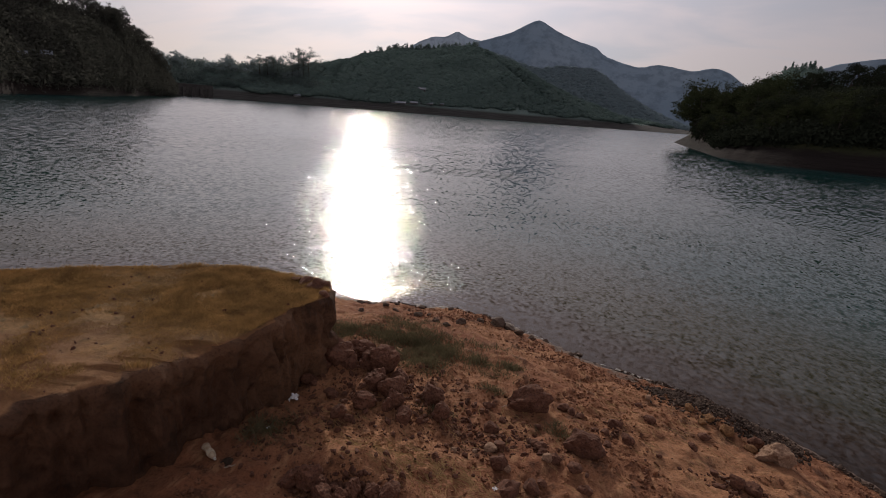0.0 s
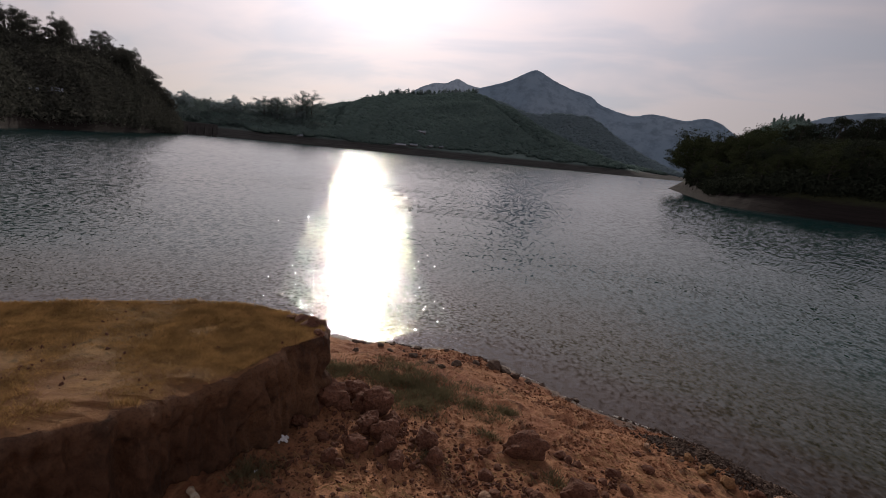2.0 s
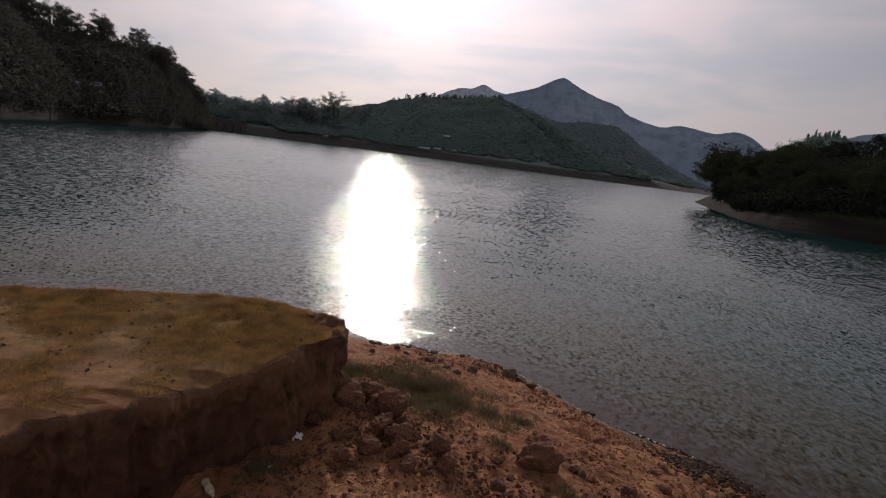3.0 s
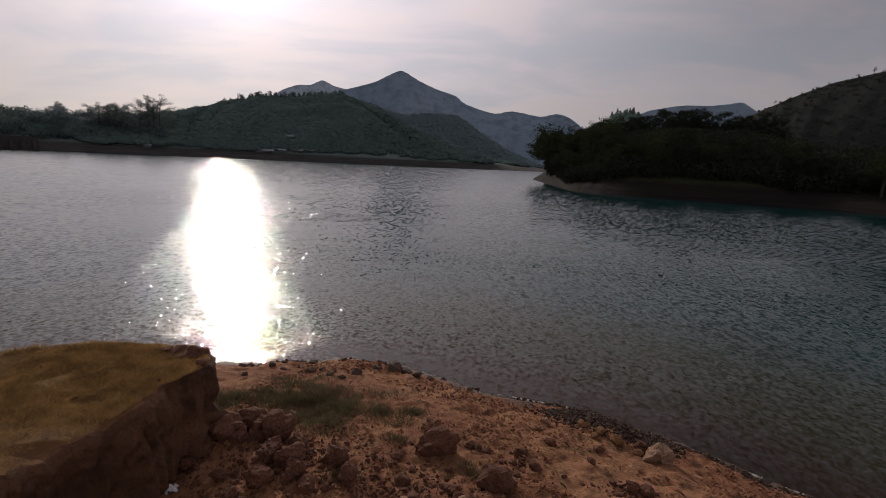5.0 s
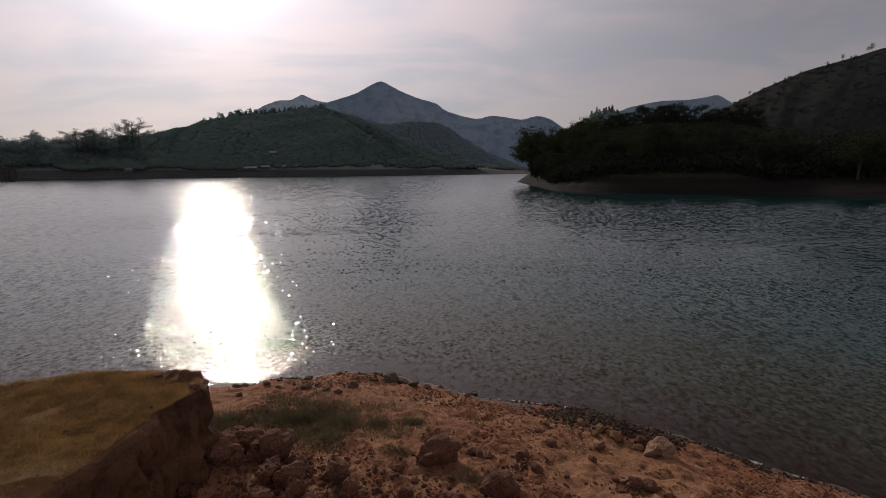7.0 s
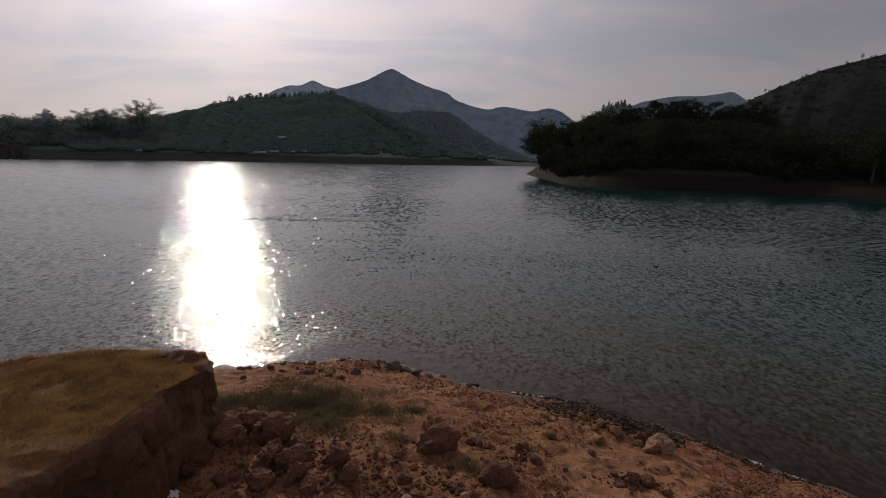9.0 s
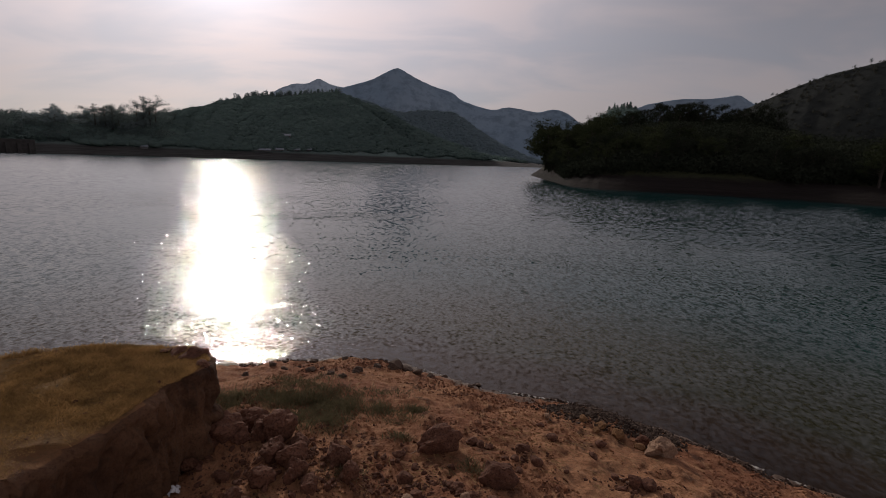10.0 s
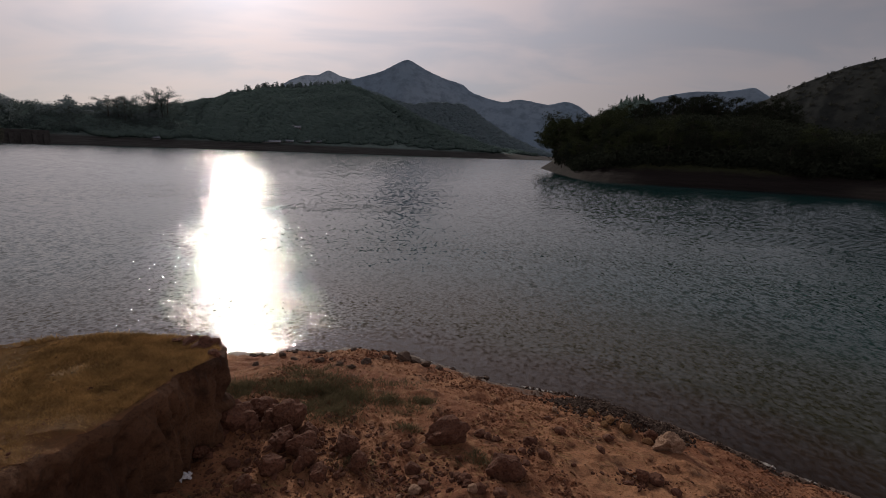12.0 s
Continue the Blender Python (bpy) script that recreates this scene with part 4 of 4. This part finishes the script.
WATER_EDGE = [(-3.63, 9.65, 0.22), (-3.00, 9.44, 0.12), (-2.67, 9.19, 0.25), (-2.47, 9.32, 0.12), (-1.42, 10.81, 0.13), (-1.70, 9.13, 0.29), (-1.89, 8.67, 0.20), (-2.15, 8.72, 0.22),
              (-1.35, 9.64, 0.22), (-1.00, 9.95, 0.42), (-0.72, 9.97, 0.36), (-0.48, 9.75, 0.25), (-0.20, 9.72, 0.24), (0.11, 9.90, 0.17), (-3.33, 9.52, 0.20), (-3.96, 9.03, 0.18),
              (0.67, 9.45, 0.14), (0.86, 9.66, 0.16), (0.74, 9.60, 0.12), (2.40, 8.46, 0.20), (4.18, 7.62, 0.14), (-3.5, 10.1, 0.18), (-2.9, 10.2, 0.22), (-2.2, 10.3, 0.2)]


def lay_all():
    rng = np.random.default_rng(3)
    lay(HEAP, CLOD_SHAPES, CLOD, "clod", "crumbling reddish-brown earth clod in a heap below the bank", "clod", "heap of clods", rng, 0.1, 1.15)
    lay(SLOPE, STONE_SHAPES, CLOD, "stone", "reddish-brown stone lying on the dry slope", "stone", "stones on the slope", rng)
    lay(RIGHT, STONE_SHAPES, CLOD, "stone", "small brown stone on the bare slope near the water", "stone", "stones towards the water", rng)
    lay(PIT, CLOD_SHAPES, CLOD, "clod", "dark crumbling clod in a dug-out hollow of the slope", "clod", "clods in the hollow", rng, 0.2, 1.05)
    lay(PALE, STONE_SHAPES, PALE_STONE, "pale_stone", "pale stone among brown clods on the slope", "stone", "pale stones", rng)
    lay(OCHRE, STONE_SHAPES, OCHRE_STONE, "ochre_stone", "ochre stone among the dark shore pebbles", "stone", "ochre stones", rng, 0.35)
    lay([(x, y, 0.78 * k) for x, y, k in WATER_EDGE], STONE_SHAPES, DARK_STONE, "dark_stone", "damp dark stone at the water's edge", "stone", "stones at the waterline", rng, 0.3, 0.8)
    # three large ones
    big = stone_mesh("boulder", 4, 51, 0.8, 0.34, 0.25)
    ob = thing("boulder", big, CLOD, "large split reddish clod with a steep side on the slope", "boulder")
    ob.matrix_world = pose(0.02, 6.22, on_ground(0.02, 6.22) + 0.10, 8, -14, 25) @ Matrix.Diagonal((0.33, 0.24, 0.22, 1))
    ob = thing("boulder", stone_mesh("boulder", 4, 57, 0.8, 0.14, 0.35), CLOD, "dark squarish boulder lying on the sandy slope", "boulder")
    ob.matrix_world = pose(0.80, 5.38, on_ground(0.80, 5.38) + 0.13, 4, 6, 12) @ Matrix.Diagonal((0.24, 0.18, 0.23, 1))
    ob = thing("pale_boulder", stone_mesh("boulder", 4, 63, 0.8, 0.32, 0.3), PALE_STONE, "pale whitish boulder beside the shore pebbles", "boulder")
    ob.matrix_world = pose(3.5, 6.72, on_ground(3.5, 6.72) + 0.08, -12, 14, 40) @ Matrix.Diagonal((0.28, 0.19, 0.2, 1))

    # loosened sods on the lakeward corner of the bank
    for x, y, wide, seed in ((-3.28, 5.93, 0.30, 71), (-3.52, 6.02, 0.24, 73), (-3.00, 5.64, 0.16, 75), (-3.72, 6.06, 0.16, 77)):
        ob = thing("sod", stone_mesh("sod", 3, seed, 0.8, 0.34, 0.1), CLOD, "loosened dark sod on the corner of the bank", "sod", group="sods on the bank")
        ob.matrix_world = pose(x, y, float(bank_top(x, y)) + 0.012, 8, -6, seed * 31) @ Matrix.Diagonal((wide * 0.6, wide * 0.5, wide * 0.34, 1))


lay_all()


# ---- loose stuff ----
def inside(poly, x, y):
    odd = np.zeros(len(x), bool)
    for (ax, ay), (bx, by) in zip(poly, np.roll(poly, -1, axis=0)):
        cross = (ay > y) != (by > y)
        with np.errstate(divide="ignore", invalid="ignore"):
            odd ^= cross & (x < (bx - ax) * (y - ay) / (by - ay) + ax)
    return odd


def scatter(name, spots, sizes, mat, label, category, seed, level=1, lift=0.15, surface=land):
    """Many small stones joined as one."""
    rng = np.random.default_rng(seed)
    v0, f0 = ball(level)
    n = len(spots)
    turn = rng.normal(size=(n, 3, 3))
    turn = np.linalg.qr(turn)[0]
    shape = np.array([1.0, 0.8, 0.6]) * (0.7 + 0.6 * rng.random((n, 3)))
    lumps = 1 + 0.22 * rng.normal(size=(n, len(v0)))
    v = v0[None] * lumps[:, :, None] * shape[:, None, :] * np.asarray(sizes)[:, None, None]
    v = np.einsum("nij,nkj->nki", turn, v)
    z = surface(spots[:, 0], spots[:, 1])
    v += np.column_stack([spots, z + np.asarray(sizes) * lift])[:, None, :]
    f = f0[None] + (np.arange(n) * len(v0))[:, None, None]
    thing(name, mesh_of(name, v.reshape(-1, 3), f.reshape(-1, 3)), mat, label, category, "stuff")


def crumbs():
    rng = np.random.default_rng(21)
    p = np.column_stack([rng.uniform(-3.6, 7.0, 60000), rng.uniform(2.9, 11.0, 60000)])
    d = inland(p[:, 0], p[:, 1])
    thick = relief(p[:, 0] * 1.3, p[:, 1] * 1.3, 90, 3)
    ok = (d > 0.05) & (thick + 0.6 * rng.random(len(p)) > 0.80) & (p[:, 0] > -3.3)
    p = p[ok][:7000]
    s = 0.005 + 0.036 * rng.random(len(p)) ** 5
    scatter("crumbled_earth", p, s, EARTH_CRUMB, "crumbled earth and small clods strewn on the slope", "earth", 22)
    # lumps of the soil itself
    p = np.column_stack([rng.uniform(-3.4, 7.0, 30000), rng.uniform(3.2, 11.0, 30000)])
    d = inland(p[:, 0], p[:, 1])
    p = p[(d > 0.2) & (relief(p[:, 0] * 0.9, p[:, 1] * 0.9, 91, 3) + 0.8 * rng.random(len(p)) > 0.25)][:11000]
    scatter("soil_lumps", p, 0.008 + 0.030 * rng.random(len(p)) ** 3, SOIL, "small lumps of dry soil on the slope", "earth", 25, 1, 0.0)
    # around the heap
    p = np.column_stack([rng.normal(-1.9, 0.75, 900), rng.normal(5.4, 0.6, 900)])
    p = p[p[:, 0] > -3.05]
    scatter("heap_rubble", p, 0.012 + 0.05 * rng.random(len(p)) ** 3, CLOD, "broken clods round the heap below the bank", "earth", 23)
    p = np.concatenate([rng.normal((-0.4, 5.0), (0.22, 0.18), (170, 2)), rng.normal((0.1, 5.2), (0.3, 0.2), (120, 2)), rng.normal((1.2, 6.0), (0.25, 0.2), (90, 2)),
                        rng.normal((2.7, 5.65), (0.3, 0.12), (110, 2)), rng.normal((-1.65, 3.62), (0.34, 0.12), (520, 2)), rng.normal((-2.75, 4.1), (0.3, 0.35), (160, 2))])
    scatter("gravel_patches", p, 0.010 + 0.035 * rng.random(len(p)) ** 2.5, CLOD, "patches of coarse gravel on the bare earth", "gravel", 24)


def shingle():
    """Dark pebbles in a tongue by the water and a thin line of them along the edge."""
    rng = np.random.default_rng(31)
    a = rng.random(3600)
    mid_line = np.column_stack([np.interp(a, [0, 0.5, 1], [2.15, 2.95, 3.95]), np.interp(a, [0, 0.5, 1], [8.2, 7.95, 7.35])])
    half = np.interp(a, [0, 0.3, 0.7, 1], [0.22, 0.5, 0.5, 0.2])
    p = mid_line + rng.normal(size=(3600, 2)) * half[:, None] * 0.55
    d = inland(p[:, 0], p[:, 1])
    p = p[d > -0.15]
    scatter("shore_pebbles", p, 0.012 + 0.040 * rng.random(len(p)) ** 2, DARK_STONE, "dark damp pebbles heaped along the shore", "pebbles", 32, 1, 0.35)
    p = np.column_stack([rng.uniform(-4.5, 9, 60000), rng.uniform(2, 11.4, 60000)])
    d = inland(p[:, 0], p[:, 1]) + 0.10 * relief(p[:, 0] * 1.2, p[:, 1] * 1.2, 95, 2)
    ok = (np.abs(d - 0.14) < 0.10) & (relief(p[:, 0] * 0.9, p[:, 1] * 0.9, 97, 2) + rng.random(len(p)) > 0.35)
    p = p[ok][:2200]
    scatter("waterline_pebbles", p, 0.010 + 0.045 * rng.random(len(p)) ** 2.5, DARK_STONE, "line of wet pebbles along the water's edge", "pebbles", 33, 1, 0.3)


def bank_crumbs():
    rng = np.random.default_rng(35)
    p = np.column_stack([rng.uniform(-7.5, -3.1, 1500), rng.uniform(1.8, 6.0, 1500)])
    centre = np.array([-7.0, 1.6])
    p = p[inside(centre + (BANK_EDGE[::6] - centre) * 0.97, p[:, 0], p[:, 1])][:420]
    scatter("bank_crumbs", p, 0.006 + 0.022 * rng.random(len(p)) ** 4, CLOD, "scattered crumbs of earth on the turf", "earth", 36, 1, 0.3, bank_top)


crumbs()
shingle()
bank_crumbs()


def foam():
    """Thin broken line of foam where ripples touch the shore."""
    rng = np.random.default_rng(41)
    runs = [((1.30, 9.42), (2.75, 8.98), 800), ((4.3, 7.82), (5.3, 7.08), 800), ((5.3, 7.08), (7.0, 5.6), 800), ((-0.6, 10.42), (0.2, 9.98), 60)]
    spots = []
    for a, b, n in runs:
        k = rng.random(n)
        k = k[relief(k * 9, k * 0, 43, 2) + 0.8 * rng.random(n) > 0.1]
        q = np.array(a) + (np.array(b) - np.array(a)) * k[:, None]
        spots.append(q + rng.normal(size=q.shape) * 0.02)
    p = np.concatenate(spots)
    v0, f0 = ball(1)
    s = 0.004 + 0.009 * rng.random(len(p)) ** 2
    v = v0[None] * s[:, None, None] * np.array([1.5, 1.2, 0.4]) + np.column_stack([p, np.full(len(p), 0.004)])[:, None, :]
    f = f0[None] + (np.arange(len(p)) * len(v0))[:, None, None]
    me = mesh_of("foam", v.reshape(-1, 3), f.reshape(-1, 3), True)
    thing("foam", me, plain_material("foam", (0.42, 0.39, 0.35), 0.6, 0.2, 60), "thin broken line of pale foam at the waterline", "foam", "stuff")


foam()


# ---- turf and herbs ----
def blades(name, p, z, tall, wide, mat, label, category, seed, lean=0.5):
    rng = np.random.default_rng(seed)
    n = len(p)
    a = rng.random(n) * 2 * math.pi
    side = np.column_stack([np.cos(a), np.sin(a), np.zeros(n)]) * (wide * (0.6 + 0.8 * rng.random(n)))[:, None]
    h = tall * (0.5 + 0.9 * rng.random(n))
    tip = np.column_stack([rng.normal(size=(n, 2)) * (h * lean)[:, None], h])
    base = np.column_stack([p, z])
    v = np.stack([base - side, base + side, base + tip * 0.55 + side * 0.7 + np.array([0, 0, 0.0]), base + tip], 1).reshape(-1, 3)
    i = np.arange(n)[:, None] * 4
    f = np.concatenate([i + np.array([0, 1, 2]), i + np.array([0, 2, 3])])
    thing(name, mesh_of(name, v, f), mat, label, category, "stuff")


def turf():
    rng = np.random.default_rng(51)
    p = np.column_stack([rng.uniform(-9.0, -3.0, 480000), rng.uniform(1.2, 6.3, 480000)])
    centre = np.array([-7.0, 1.6])
    p = p[inside(centre + (BANK_EDGE[::6] - centre) * 1.0, p[:, 0], p[:, 1])]
    cover = smooth(1.6, 5.4, p[:, 1] - 0.15 * (p[:, 0] + 4)) * 0.80 + 0.05 + 0.42 * relief(p[:, 0] * 1.8, p[:, 1] * 1.8, 99, 3)
    p = p[cover > 0.26 + 0.6 * rng.random(len(p))][:170000]
    tall = 0.024 + 0.018 * relief(p[:, 0] * 1.1, p[:, 1] * 1.1, 101, 2)
    blades("turf", p, bank_top(p[:, 0], p[:, 1]) - 0.003, np.maximum(tall, 0.008), 0.0035, DRY_GRASS, "short dry yellowish turf on the bank", "grass", 52, 0.8)
    # longer tufts on the lakeward rim
    e = closed_curve(BANK, 160)
    rim = e[(e[:, 0] < -3.5) & (e[:, 1] > 3.2) & (e[:, 1] > -0.55 * (e[:, 0] + 3.6) + 0.0 + 4.2 - 1.2)]
    rim = rim[rng.integers(len(rim), size=5200)]
    keep = relief(rim[:, 0] * 3.2, rim[:, 1] * 3.2, 103, 3) + 0.7 * rng.random(len(rim)) > 0.15
    rim = rim[keep]
    rim = rim + (np.array([-7.0, 1.6]) - rim) * (0.01 + 0.05 * rng.random(len(rim)))[:, None] + rng.normal(size=rim.shape) * 0.02
    blades("rim_grass", rim, bank_top(rim[:, 0], rim[:, 1]) - 0.01, np.full(len(rim), 0.065), 0.004, DRY_GRASS, "longer dry grass tufts along the rim of the bank", "grass", 53, 0.35)


def herbs():
    rng = np.random.default_rng(61)
    patches = [(-2.35, 7.55, 0.75, 0.5, 3900), (-1.70, 7.2, 0.55, 0.55, 3400), (-3.4, 7.4, 0.5, 0.35, 1700), (-0.40, 7.35, 0.16, 0.12, 700), (-0.92, 7.36, 0.2, 0.14, 500), (-1.9, 6.6, 0.4, 0.3, 1100), (-0.55, 6.40, 0.2, 0.1, 260), (-0.6, 7.0, 0.35, 0.2, 260),
               (-2.6, 8.4, 0.7, 0.35, 800), (0.45, 5.75, 0.25, 0.16, 300), (-1.0, 8.0, 0.5, 0.3, 260), (-2.95, 4.15, 0.22, 0.3, 620), (-1.2, 5.35, 0.3, 0.2, 200)]
    p = np.concatenate([rng.normal((x, y), (a * 0.6, b * 0.6), (n, 2)) for x, y, a, b, n in patches])
    clump = relief(p[:, 0] * 4, p[:, 1] * 4, 107, 2) + 0.8 * rng.random(len(p))
    p = p[(clump > 0.05) & (p[:, 0] > -3.9)]
    tall = 0.085 + 0.045 * relief(p[:, 0] * 3, p[:, 1] * 3, 109, 2)
    blades("herbs", p, land(p[:, 0], p[:, 1]) - 0.01, np.maximum(tall, 0.03), 0.006, HERB, "low grey-green herbs growing in patches on the slope", "herbs", 62, 0.7)


def straw():
    """Dry stalks lying flat on the trodden earth."""
    rng = np.random.default_rng(65)
    p = np.concatenate([rng.normal((-1.45, 4.25), (0.35, 0.16), (260, 2)), rng.normal((-0.75, 4.2), (0.4, 0.16), (260, 2)), rng.normal((-0.3, 5.5), (0.5, 0.4), (160, 2)), rng.normal((1.6, 6.6), (0.9, 0.6), (260, 2)), rng.normal((-2.3, 4.6), (0.3, 0.2), (90, 2))])
    a = np.radians(rng.normal(-32, 32, len(p)))
    half = (0.03 + 0.07 * rng.random(len(p)))[:, None] * np.column_stack([np.cos(a), np.sin(a)])
    side = 0.0022 * np.column_stack([-np.sin(a), np.cos(a)])
    ends = [p - half, p + half]
    v = np.stack([np.column_stack([q + k * side, land(q[:, 0], q[:, 1]) + 0.008 + 0.003 * (k > 0)]) for q, k in ((ends[0], -1), (ends[1], -1), (ends[1], 1), (ends[0], 1))], 1).reshape(-1, 3)
    thing("straw", mesh_of("straw", v, np.arange(len(v)).reshape(-1, 4)), STRAW, "dry pale stalks scattered on the trodden earth", "straw", "stuff")


turf()
herbs()
straw()


# ---- litter ----
def build_bottle():
    """Dusty crumpled plastic bottle lying below the bank."""
    ob = empty_thing("plastic_bottle", "dusty crumpled clear plastic bottle lying below the bank", "bottle")
    pet, n = material("dusty plastic")
    where = n.add("ShaderNodeTexCoord").outputs["Object"]
    dust = n.noise(where, 22.0, 4.0)
    dress(n, n.mix(n.span(dust, 0.35, 0.65), (0.50, 0.41, 0.29), (0.34, 0.25, 0.17)), n.span(dust, 0.3, 0.7, 0.25, 0.7), dust, 0.004, 0.5, 0.5)
    outline = [(0.0, 0.000), (0.034, 0.000), (0.040, 0.008), (0.040, 0.05), (0.037, 0.06), (0.040, 0.07), (0.040, 0.105), (0.036, 0.115), (0.040, 0.125), (0.040, 0.19), (0.034, 0.22), (0.020, 0.25), (0.013, 0.262), (0.013, 0.27)]
    bm = bmesh.new()
    rings, sides = [], 22
    for r, z in outline:
        squash = 1 - 0.16 * math.exp(-((z - 0.12) / 0.05) ** 2)
        rings.append([bm.verts.new((r * math.cos(q) * squash + 0.004 * math.sin(3 * q + 40 * z), r * math.sin(q), z)) for q in (2 * math.pi * i / sides for i in range(sides))])
    for lo, hi in zip(rings[:-1], rings[1:]):
        for i in range(sides):
            bm.faces.new((lo[i], lo[(i + 1) % sides], hi[(i + 1) % sides], hi[i]))
    bm.faces.new(rings[-1])
    for face in bm.faces:
        face.smooth = True
    part("bottle_body", bm, pet, ob)
    bm = bmesh.new()
    tube(bm, [(0, 0, 0.262), (0, 0, 0.264), (0, 0, 0.282), (0, 0, 0.284)], [0.0145, 0.0155, 0.0155, 0.0145], 20)
    part("cap", bm, plain_material("pale cap", (0.55, 0.55, 0.52), 0.5), ob, "pale screw cap")
    bm = bmesh.new()
    tube(bm, [(0, 0, 0.128), (0, 0, 0.13), (0, 0, 0.185), (0, 0, 0.187)], [0.0405, 0.0412, 0.0412, 0.0405], 22)
    part("wrapper", bm, plain_material("faded paper", (0.62, 0.55, 0.42), 0.8, 0.3), ob, "faded torn paper wrapper")
    a, b = Vector((-3.36, 3.63, 0)), Vector((-3.10, 3.49, 0))
    ob.matrix_world = Matrix.Translation((a.x, a.y, on_ground(a.x, a.y) + 0.042)) @ (b - a).to_track_quat("Z", "Y").to_matrix().to_4x4()


def crumple(name, size, seed, mat, label, category, x, y, tall=0.5):
    """A crumpled thin sheet."""
    n = 15
    g = np.linspace(-1, 1, n)
    xx, yy = np.meshgrid(g, g, indexing="ij")
    zz = 0.55 + 0.45 * relief(xx * 1.7 + seed, yy * 1.7, seed, 3) - 0.5 * (xx ** 2 + yy ** 2) * 0.7
    fold = 0.25 * relief(xx * 2.5, yy * 2.5 + seed, seed + 4, 2)
    v = np.stack([xx * (0.75 + fold), yy * (0.75 - fold), np.maximum(zz, 0.02 + 0.05 * fold) * tall], -1).reshape(-1, 3) * size
    me = mesh_of(name, v, quads(n, n)[:, ::-1], False)
    ob = thing(name, me, mat, label, category)
    ob.matrix_world = pose(x, y, on_ground(x, y) + 0.004, 0, 0, seed * 37)
    thick = ob.modifiers.new("thickness", "SOLIDIFY")
    thick.thickness = 0.0015


def build_litter():
    white = plain_material("white plastic bag", (0.66, 0.66, 0.68), 0.45, 0.15)
    crumple("plastic_bag", 0.085, 3, white, "crumpled white plastic bag at the foot of the bank", "bag", -3.02, 4.86, 0.9)
    crumple("wrapper", 0.07, 5, plain_material("faded orange wrapper", (0.50, 0.27, 0.15), 0.5), "faded orange wrapper lying among the herbs", "wrapper", -2.32, 7.02, 0.7)
    crumple("paper_scrap", 0.045, 8, white, "white paper scrap between stones", "scrap", -0.14, 4.22, 0.5)
    crumple("paper_scrap", 0.035, 11, white, "white paper scrap below the bank", "scrap", -2.95, 4.2, 0.5)
    crumple("dead_leaf", 0.075, 14, plain_material("dead leaf", (0.035, 0.022, 0.014), 0.8), "curled dark dead leaf beside the bottle", "leaf", -2.99, 3.54, 0.6)
    wood_m = plain_material("weathered wood", (0.42, 0.34, 0.27), 0.85, 0.5, 20)
    for a, b, r in (((2.50, 5.80), (2.70, 5.66), 0.009), ((-3.02, 3.46), (-2.88, 3.52), 0.010), ((-0.35, 6.02), (-0.1, 6.28), 0.006)):
        bm = bmesh.new()
        pts = [Vector((a[0] + (b[0] - a[0]) * k, a[1] + (b[1] - a[1]) * k, 0)) for k in np.linspace(0, 1, 6)]
        pts = [Vector((p.x, p.y + 0.01 * math.sin(9 * k), on_ground(p.x, p.y) + r * 0.9)) for k, p in enumerate(pts)]
        tube(bm, pts, [r, r * 1.05, r, r * 0.9, r * 0.8, r * 0.6], 7)
        me = bpy.data.meshes.new("stick")
        bm.to_mesh(me)
        bm.free()
        thing("stick", me, wood_m, "weathered grey stick lying on the earth", "stick")


build_bottle()
build_litter()
